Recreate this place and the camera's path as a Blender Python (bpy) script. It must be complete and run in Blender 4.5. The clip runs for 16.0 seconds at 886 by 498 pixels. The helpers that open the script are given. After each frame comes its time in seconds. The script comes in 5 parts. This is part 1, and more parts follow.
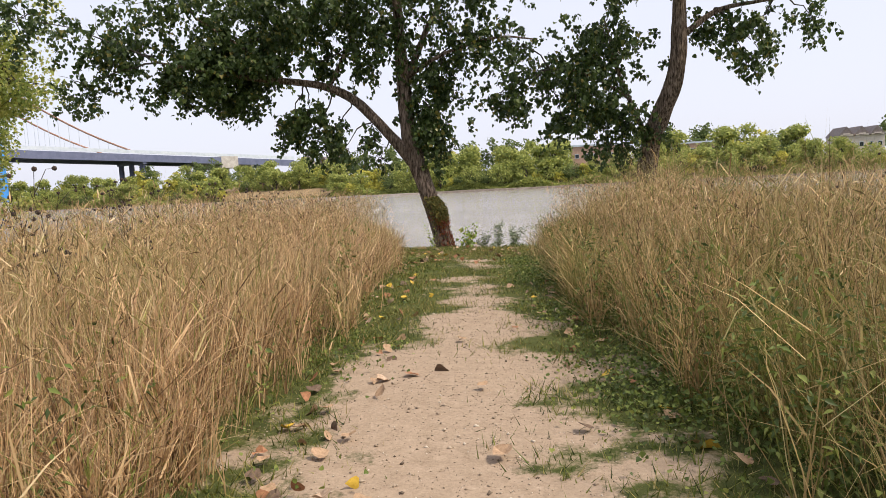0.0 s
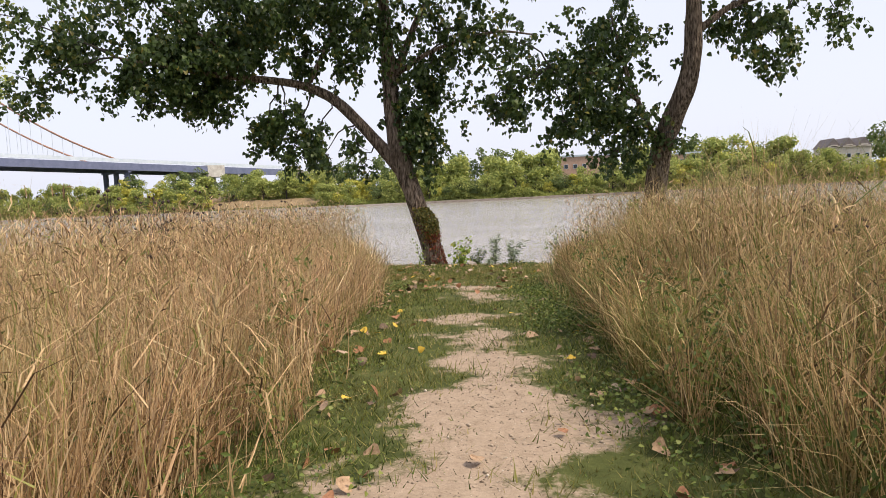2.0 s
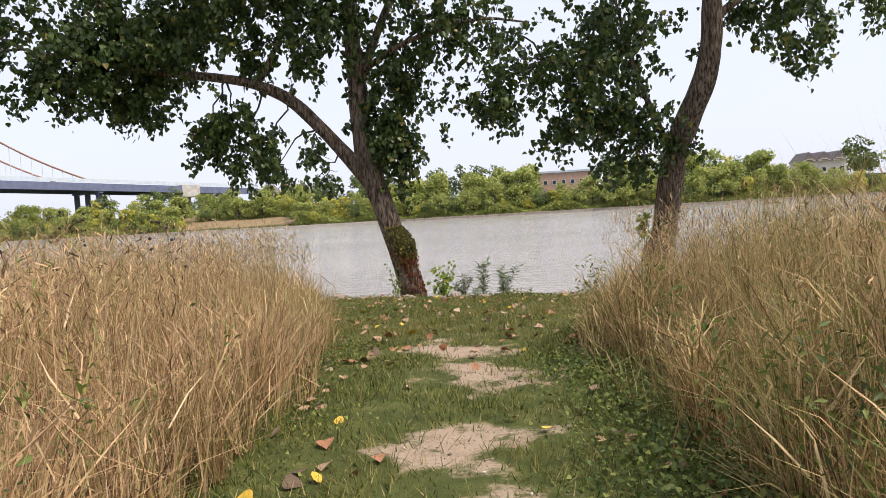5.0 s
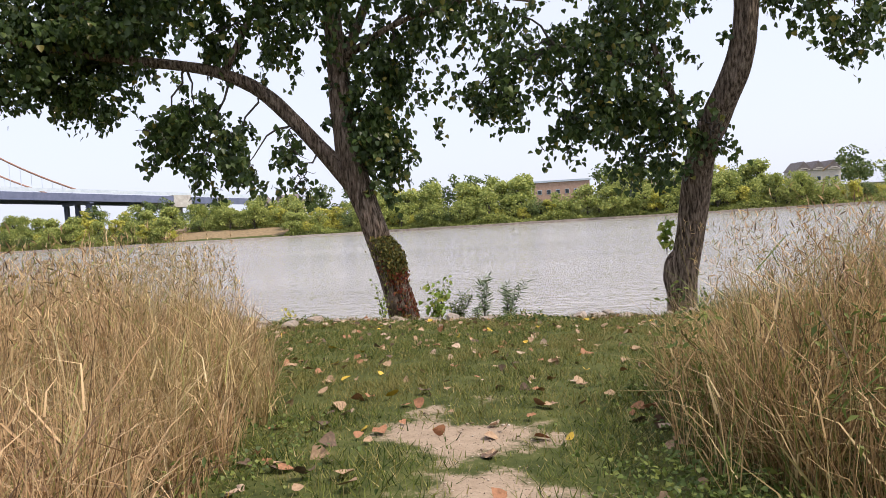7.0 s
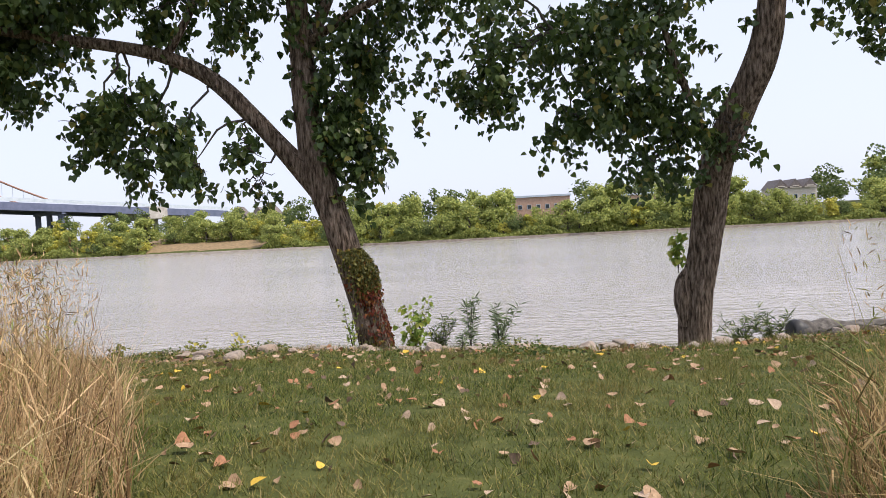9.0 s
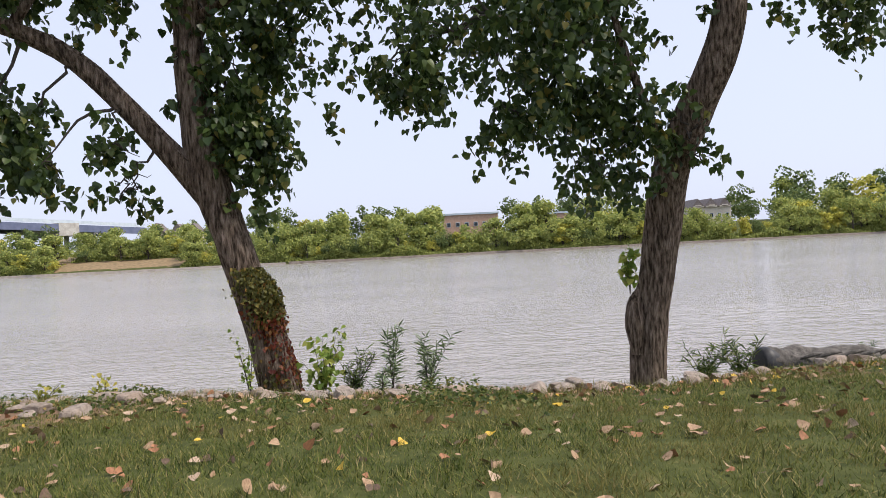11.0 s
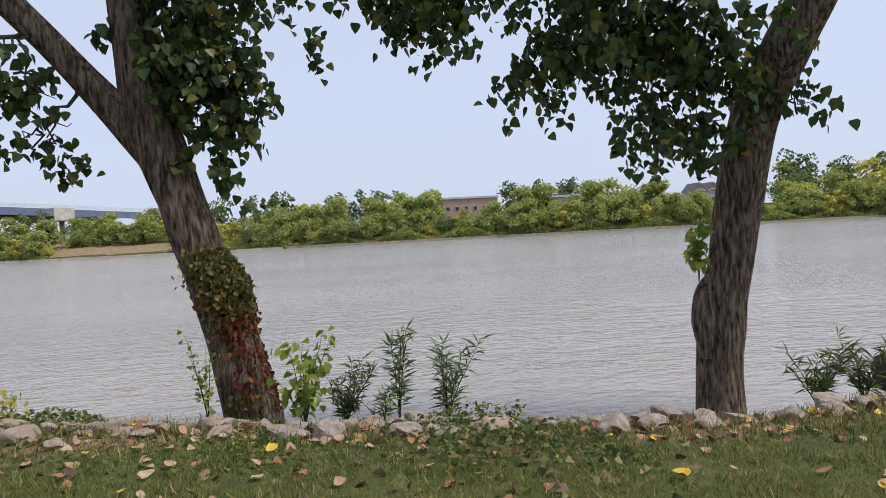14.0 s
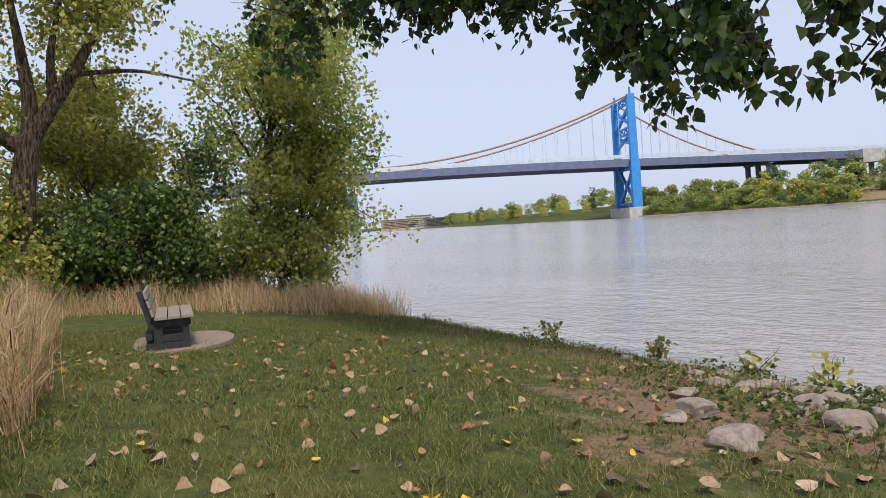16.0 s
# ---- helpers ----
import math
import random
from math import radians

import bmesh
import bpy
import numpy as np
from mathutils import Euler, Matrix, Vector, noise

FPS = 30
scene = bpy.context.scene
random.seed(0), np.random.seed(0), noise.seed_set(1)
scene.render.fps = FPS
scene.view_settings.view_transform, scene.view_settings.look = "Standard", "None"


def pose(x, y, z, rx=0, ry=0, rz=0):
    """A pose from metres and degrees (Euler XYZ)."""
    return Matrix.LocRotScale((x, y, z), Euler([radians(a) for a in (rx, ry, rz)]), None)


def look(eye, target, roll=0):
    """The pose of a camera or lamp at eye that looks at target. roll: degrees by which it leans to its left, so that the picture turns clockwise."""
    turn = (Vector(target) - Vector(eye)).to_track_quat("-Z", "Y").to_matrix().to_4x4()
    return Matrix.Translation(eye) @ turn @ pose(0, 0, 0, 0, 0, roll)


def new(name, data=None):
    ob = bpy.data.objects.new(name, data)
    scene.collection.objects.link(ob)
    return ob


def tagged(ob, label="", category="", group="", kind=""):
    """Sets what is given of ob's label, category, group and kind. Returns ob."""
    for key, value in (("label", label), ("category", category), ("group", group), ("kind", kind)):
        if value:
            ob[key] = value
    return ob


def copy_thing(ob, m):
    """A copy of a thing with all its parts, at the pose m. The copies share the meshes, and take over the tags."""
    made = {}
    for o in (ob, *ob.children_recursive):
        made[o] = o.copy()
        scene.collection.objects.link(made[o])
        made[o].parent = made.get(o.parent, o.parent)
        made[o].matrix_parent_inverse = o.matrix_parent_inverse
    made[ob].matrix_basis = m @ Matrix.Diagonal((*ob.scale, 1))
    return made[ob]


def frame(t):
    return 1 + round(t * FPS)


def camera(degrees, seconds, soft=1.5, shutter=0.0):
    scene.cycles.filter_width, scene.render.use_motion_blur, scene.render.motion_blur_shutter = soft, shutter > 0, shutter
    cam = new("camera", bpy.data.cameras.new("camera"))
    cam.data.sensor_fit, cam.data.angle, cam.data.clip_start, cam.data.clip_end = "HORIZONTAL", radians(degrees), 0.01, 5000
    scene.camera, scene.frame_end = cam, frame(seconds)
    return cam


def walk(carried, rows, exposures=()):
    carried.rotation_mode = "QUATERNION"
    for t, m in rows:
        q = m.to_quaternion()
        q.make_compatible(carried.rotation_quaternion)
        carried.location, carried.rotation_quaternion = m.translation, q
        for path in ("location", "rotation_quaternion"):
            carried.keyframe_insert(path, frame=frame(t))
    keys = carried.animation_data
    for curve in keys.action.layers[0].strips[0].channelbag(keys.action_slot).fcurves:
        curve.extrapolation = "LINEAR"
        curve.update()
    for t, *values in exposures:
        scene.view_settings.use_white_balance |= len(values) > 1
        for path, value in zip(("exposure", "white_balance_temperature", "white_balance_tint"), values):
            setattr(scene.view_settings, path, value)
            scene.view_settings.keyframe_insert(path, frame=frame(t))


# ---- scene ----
cam = camera(65.8, 16.0, soft=0.8)
PATH = [
    (0, (0.584, 1.05, 1.16), (0.363, 3.028, 0.971), -2.9),
    (0.5, (0.579, 1.596, 1.133), (0.362, 3.576, 0.954), -3.3),
    (1, (0.538, 2.091, 1.147), (0.325, 4.072, 0.975), -3.1),
    (1.5, (0.447, 2.629, 1.138), (0.246, 4.612, 0.972), -2.9),
    (2, (0.307, 3.153, 1.151), (0.121, 5.138, 0.989), -2.7),
    (2.5, (0.17, 3.652, 1.146), (-0.004, 5.638, 0.991), -2.7),
    (3, (0.092, 4.178, 1.159), (-0.067, 6.166, 1.014), -2.8),
    (3.5, (0.043, 4.648, 1.163), (-0.106, 6.637, 1.029), -3.0),
    (4, (0.081, 5.209, 1.151), (-0.051, 7.2, 1.022), -3.2),
    (4.5, (0.08, 5.737, 1.133), (-0.047, 7.73, 1.011), -3.3),
    (7, (-0.08, 8.506, 1.053), (-0.185, 10.501, 0.967), -3.4),
    (7.5, (-0.115, 9.038, 1.074), (-0.211, 11.034, 0.996), -3.5),
    (8, (-0.187, 9.552, 1.051), (-0.269, 11.55, 0.982), -3.2),
    (10.5, (-0.111, 12.091, 0.931), (-0.017, 14.089, 0.916), -3.0),
    (11, (-0.049, 12.573, 0.94), (0.117, 14.566, 0.934), -2.9),
    (11.5, (0.019, 12.99, 0.938), (0.259, 14.975, 0.94), -2.6),
    (12, (0.157, 13.44, 0.942), (0.567, 15.398, 0.949), -2.7),
    (12.5, (0.208, 13.858, 0.9), (0.742, 15.786, 0.903), -2.5),
    (13, (0.223, 14.317, 0.867), (0.768, 16.241, 0.856), -2.6),
    (13.5, (0.082, 14.786, 0.832), (0.517, 16.738, 0.804), -2.7),
    (14, (-0.103, 15.169, 0.822), (0.065, 17.161, 0.771), -3.0),
    (14.5, (-0.304, 15.594, 0.83), (-0.609, 17.57, 0.775), -3.4),
    (15, (-0.543, 15.868, 0.807), (-1.383, 17.683, 0.772), -4.2),
    (15.5, (-0.736, 16.156, 0.802), (-2.072, 17.644, 0.762), -5.0),
    (16, (-0.921, 16.467, 0.803), (-2.585, 17.574, 0.734), -4.2),
]
walk(cam, [(t, look(eye, target, roll)) for t, eye, target, roll in PATH],
     exposures=[(0, 0.52, 6750, 12), (3, 0.56, 6650, 12), (8, 0.59, 6350, 13), (10.5, 0.47, 6280, 12), (12.5, 0.34, 6150, 13), (13.5, 0.28, 6100, 12), (14.5, 0.1, 6000, 10), (16, 0.18, 6050, 11)])

# ---- world and light ----
WATER = -2.0
world = bpy.data.worlds.new("overcast_sky")
scene.world = world
world.use_nodes = True
wn, wl = world.node_tree.nodes, world.node_tree.links
sky = wn.new("ShaderNodeTexSky")
sky.sky_type, sky.sun_disc = "NISHITA", False
sky.sun_elevation, sky.sun_rotation, sky.dust_density = radians(53), radians(106), 3.0
veil = wn.new("ShaderNodeMix")
veil.data_type = "RGBA"
veil.inputs["Factor"].default_value = 0.75
veil.inputs["B"].default_value = (7.7, 8.1, 9.5, 1)
wl.new(sky.outputs["Color"], veil.inputs["A"])
wl.new(veil.outputs["Result"], wn["Background"].inputs["Color"])
wn["Background"].inputs["Strength"].default_value = 0.091

sun_data = bpy.data.lights.new("sun", "SUN")
sun_data.energy, sun_data.angle, sun_data.color = 3.0, radians(10), (1.0, 0.9, 0.76)
sun = new("sun", sun_data)
sun.matrix_world = look((32, -9, 44), (0, 0, 0))


# ---- materials ----
def material(name, base=(0.5, 0.5, 0.5), rough=0.8, metal=0.0):
    m = bpy.data.materials.new(name)
    m.use_nodes = True
    b = m.node_tree.nodes["Principled BSDF"]
    b.inputs["Base Color"].default_value = (*base, 1)
    b.inputs["Roughness"].default_value = rough
    b.inputs["Metallic"].default_value = metal
    return m, m.node_tree.nodes, m.node_tree.links, b


def ramp(nodes, stops):
    r = nodes.new("ShaderNodeValToRGB")
    el = r.color_ramp.elements
    while len(el) < len(stops):
        el.new(0.5)
    for e, (p, c) in zip(el, stops):
        e.position, e.color = p, (*c, 1)
    return r


def textured(nodes, links, scale, detail=6.0, rough=0.6, stretch=None):
    """A noise in real-world metres."""
    geo = nodes.new("ShaderNodeNewGeometry")
    n = nodes.new("ShaderNodeTexNoise")
    n.inputs["Scale"].default_value, n.inputs["Detail"].default_value, n.inputs["Roughness"].default_value = scale, detail, rough
    if stretch:
        mp = nodes.new("ShaderNodeMapping")
        mp.inputs["Scale"].default_value = stretch
        links.new(geo.outputs["Position"], mp.inputs["Vector"])
        links.new(mp.outputs["Vector"], n.inputs["Vector"])
    else:
        links.new(geo.outputs["Position"], n.inputs["Vector"])
    return n


def mix(nodes, links, fac, a, b, kind="MIX"):
    m = nodes.new("ShaderNodeMix")
    m.data_type, m.blend_type = "RGBA", kind
    for key, v in (("Factor", fac), ("A", a), ("B", b)):
        if isinstance(v, (tuple, list)):
            m.inputs[key].default_value = (*v, 1)
        elif isinstance(v, (int, float)):
            m.inputs[key].default_value = v
        else:
            links.new(v, m.inputs[key])
    return m.outputs["Result"]


def math_node(nodes, links, op, a, b=0.0, clamp=False):
    n = nodes.new("ShaderNodeMath")
    n.operation, n.use_clamp = op, clamp
    for i, v in enumerate((a, b)):
        if isinstance(v, (int, float)):
            n.inputs[i].default_value = v
        else:
            links.new(v, n.inputs[i])
    return n.outputs[0]


def bump(nodes, links, b, height, strength=0.5, distance=0.01):
    n = nodes.new("ShaderNodeBump")
    n.inputs["Strength"].default_value, n.inputs["Distance"].default_value = strength, distance
    links.new(height, n.inputs["Height"])
    links.new(n.outputs["Normal"], b.inputs["Normal"])


def surface(name, dark, light, scale, rough=0.85, relief=0.4, depth=0.01, broad=None, stretch=None, metal=0.0):
    """A weathered surface: fine grain between two colours, and broad stains."""
    m, n, l, b = material(name, light, rough, metal)
    fine = textured(n, l, scale, 8, 0.65, stretch)
    r = ramp(n, [(0.32, dark), (0.68, light)])
    l.new(fine.outputs["Fac"], r.inputs["Fac"])
    out = r.outputs["Color"]
    if broad:
        wide = textured(n, l, scale * 0.12, 3)
        f = ramp(n, [(0.4, (0, 0, 0)), (0.7, (1, 1, 1))])
        l.new(wide.outputs["Fac"], f.inputs["Fac"])
        out = mix(n, l, f.outputs["Color"], out, broad)
    l.new(out, b.inputs["Base Color"])
    bump(n, l, b, fine.outputs["Fac"], relief, depth)
    return m


def foliage(name, stops, rough=0.5, shine=0.25, through_light=0.25, patch=None, patch_scale=0.4, patch_from=0.45, patch_most=0.85):
    """Leaves or blades: a colour for each leaf, patches in the mass, and some light let through."""
    m, n, l, b = material(name, stops[0][1], rough)
    geo = n.new("ShaderNodeNewGeometry")
    r = ramp(n, stops)
    l.new(geo.outputs["Random Per Island"], r.inputs["Fac"])
    out = r.outputs["Color"]
    if patch:
        wide = textured(n, l, patch_scale, 3)
        f = ramp(n, [(patch_from, (0, 0, 0)), (patch_from + 0.2, (patch_most,) * 3)])
        l.new(wide.outputs["Fac"], f.inputs["Fac"])
        out = mix(n, l, f.outputs["Color"], out, patch)
    l.new(out, b.inputs["Base Color"])
    b.inputs["Specular IOR Level"].default_value = shine
    t = n.new("ShaderNodeBsdfTranslucent")
    l.new(out, t.inputs["Color"])
    s = n.new("ShaderNodeMixShader")
    s.inputs[0].default_value = through_light
    l.new(b.outputs[0], s.inputs[1])
    l.new(t.outputs[0], s.inputs[2])
    l.new(s.outputs[0], n["Material Output"].inputs["Surface"])
    return m


def ground_material():
    """Short turf with bare sandy dirt where the path is trodden."""
    m, n, l, b = material("turf_and_dirt", (0.2, 0.2, 0.1), 0.95)
    geo = n.new("ShaderNodeNewGeometry")
    fine, mid, wide = textured(n, l, 60, 6), textured(n, l, 5, 6, 0.7), textured(n, l, 1.3, 5, 0.6)
    turf = ramp(n, [(0.3, (0.035, 0.046, 0.013)), (0.58, (0.085, 0.095, 0.028)), (0.8, (0.2, 0.165, 0.075))])
    l.new(mid.outputs["Fac"], turf.inputs["Fac"])
    dirt = ramp(n, [(0.3, (0.15, 0.108, 0.075)), (0.42, (0.28, 0.212, 0.15)), (0.6, (0.37, 0.285, 0.208)), (0.78, (0.49, 0.395, 0.3))])
    blotch = textured(n, l, 11, 8, 0.75)
    grain = math_node(n, l, "ADD", math_node(n, l, "MULTIPLY", fine.outputs["Fac"], 0.4), math_node(n, l, "MULTIPLY", blotch.outputs["Fac"], 0.6))
    l.new(grain, dirt.inputs["Fac"])
    mask = n.new("ShaderNodeAttribute")
    mask.attribute_name = "wear"
    worn = math_node(n, l, "ADD", mask.outputs["Fac"], math_node(n, l, "MULTIPLY", math_node(n, l, "SUBTRACT", mid.outputs["Fac"], 0.5), 2.4))
    worn = math_node(n, l, "ADD", worn, math_node(n, l, "MULTIPLY", math_node(n, l, "SUBTRACT", fine.outputs["Fac"], 0.5), 0.5))
    f = ramp(n, [(0.32, (0, 0, 0)), (0.7, (1, 1, 1))])
    l.new(worn, f.inputs["Fac"])
    sep = n.new("ShaderNodeSeparateXYZ")
    l.new(geo.outputs["Position"], sep.inputs[0])
    bank = n.new("ShaderNodeMapRange")
    bank.inputs["From Min"].default_value, bank.inputs["From Max"].default_value = 14.0, 18.0
    l.new(sep.outputs[1], bank.inputs["Value"])
    soil = ramp(n, [(0.3, (0.1, 0.062, 0.038)), (0.55, (0.235, 0.152, 0.096)), (0.78, (0.36, 0.255, 0.175))])
    l.new(fine.outputs["Fac"], soil.inputs["Fac"])
    bare = mix(n, l, bank.outputs[0], dirt.outputs["Color"], soil.outputs["Color"])
    l.new(mix(n, l, f.outputs["Color"], turf.outputs["Color"], bare), b.inputs["Base Color"])
    b.inputs["Specular IOR Level"].default_value = 0.15
    both = math_node(n, l, "ADD", fine.outputs["Fac"], mid.outputs["Fac"])
    bump(n, l, b, both, 0.4, 0.015)
    return m


def water_material():
    m, n, l, b = material("river_water", (0.4, 0.37, 0.35), 0.12)
    b.inputs["IOR"].default_value = 1.33
    a = textured(n, l, 1.0, 4, 0.6, (0.8, 1.5, 1))
    c = textured(n, l, 4.0, 3, 0.5, (0.8, 1.5, 1))
    h = math_node(n, l, "ADD", a.outputs["Fac"], math_node(n, l, "MULTIPLY", c.outputs["Fac"], 0.25))
    bump(n, l, b, h, 0.9, 0.14)
    broad = textured(n, l, 0.05, 4, 0.6, (0.5, 1.5, 1))
    r = ramp(n, [(0.35, (0.315, 0.29, 0.268)), (0.7, (0.41, 0.383, 0.36))])
    l.new(broad.outputs["Fac"], r.inputs["Fac"])
    l.new(r.outputs["Color"], b.inputs["Base Color"])
    return m


def bark_material():
    m, n, l, b = material("cottonwood_bark", (0.2, 0.16, 0.12), 0.95)
    fur = textured(n, l, 9, 5, 0.6, (2.4, 2.4, 0.42))
    fine = textured(n, l, 70, 6)
    r = ramp(n, [(0.38, (0.045, 0.033, 0.024)), (0.5, (0.16, 0.118, 0.086)), (0.64, (0.31, 0.24, 0.185))])
    l.new(fur.outputs["Fac"], r.inputs["Fac"])
    l.new(mix(n, l, 0.25, r.outputs["Color"], fine.outputs["Color"], "OVERLAY"), b.inputs["Base Color"])
    b.inputs["Specular IOR Level"].default_value = 0.1
    h = math_node(n, l, "ADD", fur.outputs["Fac"], math_node(n, l, "MULTIPLY", fine.outputs["Fac"], 0.15))
    bump(n, l, b, h, 1.0, 0.1)
    return m


M_GROUND = ground_material()
M_WATER = water_material()
M_BARK = bark_material()
M_TWIG = surface("dark_twig", (0.035, 0.028, 0.022), (0.09, 0.075, 0.06), 30)
M_LEAF = foliage("cottonwood_leaf", [(0.0, (0.032, 0.058, 0.018)), (0.6, (0.066, 0.106, 0.028)), (0.93, (0.11, 0.15, 0.04)), (1.0, (0.26, 0.22, 0.05))], 0.4, 0.4, 0.38)
M_LEAF_PALE = foliage("pale_leaf", [(0.0, (0.16, 0.22, 0.055)), (0.6, (0.33, 0.4, 0.1)), (1.0, (0.58, 0.54, 0.16))], 0.45, 0.3, 0.5, (0.45, 0.44, 0.11), 0.5)
M_STRAW = foliage("dry_grass", [(0.0, (0.055, 0.033, 0.018)), (0.2, (0.27, 0.165, 0.085)), (0.42, (0.62, 0.415, 0.225)), (0.66, (0.76, 0.55, 0.315)), (0.78, (0.44, 0.27, 0.145)), (0.86, (0.78, 0.62, 0.385)), (0.92, (0.33, 0.31, 0.09)), (1.0, (0.19, 0.23, 0.055))], 0.6, 0.3, 0.3, (0.33, 0.3, 0.105), 0.55, 0.51, 0.55)
M_STRAW_GREEN = foliage("half_green_grass", [(0.0, (0.06, 0.04, 0.02)), (0.25, (0.3, 0.19, 0.09)), (0.55, (0.62, 0.43, 0.21)), (0.73, (0.74, 0.57, 0.31)), (0.82, (0.21, 0.22, 0.055)), (1.0, (0.1, 0.15, 0.032))], 0.65, 0.25, 0.3, (0.2, 0.22, 0.055), 0.8, 0.49, 0.65)
M_TURF = foliage("turf_blade", [(0.0, (0.018, 0.032, 0.009)), (0.35, (0.082, 0.12, 0.022)), (0.7, (0.19, 0.21, 0.046)), (0.9, (0.31, 0.27, 0.09)), (1.0, (0.48, 0.38, 0.19))], 0.6, 0.25, 0.3, (0.27, 0.215, 0.075), 0.5, 0.46, 0.45)
M_FAR_GREEN = foliage("far_green_leaf", [(0.0, (0.2, 0.25, 0.075)), (0.5, (0.34, 0.39, 0.115)), (1.0, (0.48, 0.49, 0.15))], 0.6, 0.2, 0.42)
M_FAR_YELLOW = foliage("far_yellow_leaf", [(0.0, (0.33, 0.35, 0.075)), (0.5, (0.52, 0.5, 0.1)), (1.0, (0.66, 0.58, 0.13))], 0.6, 0.2, 0.35)
M_FAR_DARK = foliage("far_dark_leaf", [(0.0, (0.09, 0.13, 0.05)), (0.6, (0.15, 0.2, 0.07)), (1.0, (0.23, 0.27, 0.09))], 0.6, 0.2, 0.36)
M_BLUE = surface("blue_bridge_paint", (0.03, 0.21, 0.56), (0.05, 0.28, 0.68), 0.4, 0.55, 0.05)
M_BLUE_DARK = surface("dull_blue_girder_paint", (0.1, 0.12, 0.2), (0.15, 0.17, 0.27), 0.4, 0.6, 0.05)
M_RAIL = surface("pale_bridge_rail", (0.45, 0.52, 0.6), (0.6, 0.66, 0.72), 0.5, 0.6, 0.05)
M_CABLE = surface("rusty_cable", (0.25, 0.13, 0.09), (0.36, 0.22, 0.17), 0.6, 0.7, 0.05)
M_CONCRETE = surface("pale_concrete", (0.42, 0.4, 0.37), (0.62, 0.6, 0.56), 3, 0.9, 0.2, 0.01, (0.36, 0.33, 0.3))
M_ROCK = surface("pale_limestone", (0.14, 0.112, 0.092), (0.4, 0.345, 0.295), 14, 0.9, 0.9, 0.02, (0.32, 0.24, 0.18))
M_WALL_BRICK = surface("far_brick", (0.42, 0.26, 0.19), (0.56, 0.38, 0.29), 1.5, 0.9, 0.1)
M_WALL_PALE = surface("far_pale_wall", (0.5, 0.45, 0.38), (0.66, 0.6, 0.52), 1.5, 0.9, 0.1)
M_ROOF = surface("far_roof", (0.12, 0.1, 0.095), (0.22, 0.19, 0.18), 1.5, 0.9, 0.2)
M_GLASS, *_ = material("dark_window", (0.03, 0.04, 0.05), 0.1)
M_BENCH_BLACK = surface("black_recycled_plastic", (0.012, 0.012, 0.014), (0.035, 0.034, 0.036), 25, 0.55, 0.15, 0.004)
M_BENCH_TAN = surface("weathered_tan_plank", (0.2, 0.165, 0.13), (0.33, 0.28, 0.225), 6, 0.8, 0.3, 0.004, None, (8, 8, 60))
M_LOG = surface("weathered_log", (0.031, 0.028, 0.025), (0.186, 0.167, 0.149), 12, 0.95, 0.8, 0.03, (0.1, 0.09, 0.08))


# ---- building helpers ----
def mesh_of(name, verts, faces, mats=(), smooth=False):
    """A mesh from arrays; faces all of one size."""
    verts, faces = np.asarray(verts, np.float32), np.asarray(faces, np.int32)
    me = bpy.data.meshes.new(name)
    k = faces.shape[1]
    me.vertices.add(len(verts))
    me.vertices.foreach_set("co", verts.ravel())
    me.loops.add(faces.size)
    me.loops.foreach_set("vertex_index", faces.ravel())
    me.polygons.add(len(faces))
    me.polygons.foreach_set("loop_start", np.arange(0, faces.size, k, dtype=np.int32))
    if smooth:
        me.polygons.foreach_set("use_smooth", np.ones(len(faces), bool))
    me.update(calc_edges=True)
    me.validate()
    for m in mats:
        me.materials.append(m)
    return me


def part(name, data, mat, parent=None, label=""):
    """A bmesh or mesh as one object under its thing."""
    if isinstance(data, bmesh.types.BMesh):
        me = bpy.data.meshes.new(name)
        data.to_mesh(me)
        data.free()
    else:
        me = data
    if mat and not me.materials:
        me.materials.append(mat)
    ob = new(name, me)
    if parent:
        ob.parent = parent
    return tagged(ob, label)


def thing(name, m, label, category, group="", kind=""):
    ob = new(name)
    ob.empty_display_size = 0.1
    ob.matrix_world = m
    return tagged(ob, label, category, group, kind)


def box(bm, size, at=(0, 0, 0), turn=None, bevel=0.0):
    g = bmesh.ops.create_cube(bm, size=1.0)
    bmesh.ops.scale(bm, vec=size, verts=g["verts"])
    if bevel:
        edges = {e for v in g["verts"] for e in v.link_edges}
        g2 = bmesh.ops.bevel(bm, geom=list(edges), offset=bevel, segments=2, affect="EDGES", profile=0.7)
        vs = list({v for f in g2["faces"] for v in f.verts} | {v for v in g["verts"] if v.is_valid})
    else:
        vs = g["verts"]
    if turn is not None:
        bmesh.ops.transform(bm, matrix=turn.to_4x4(), verts=vs)
    bmesh.ops.translate(bm, vec=at, verts=vs)
    return bm


def boxes(*items):
    bm = bmesh.new()
    for it in items:
        box(bm, *it)
    return bm


def beam(bm, a, b, w, h):
    """A square bar from a to b."""
    a, b = Vector(a), Vector(b)
    d = b - a
    q = d.to_track_quat("Z", "Y").to_matrix()
    return box(bm, (w, h, d.length), (a + b) / 2, q)


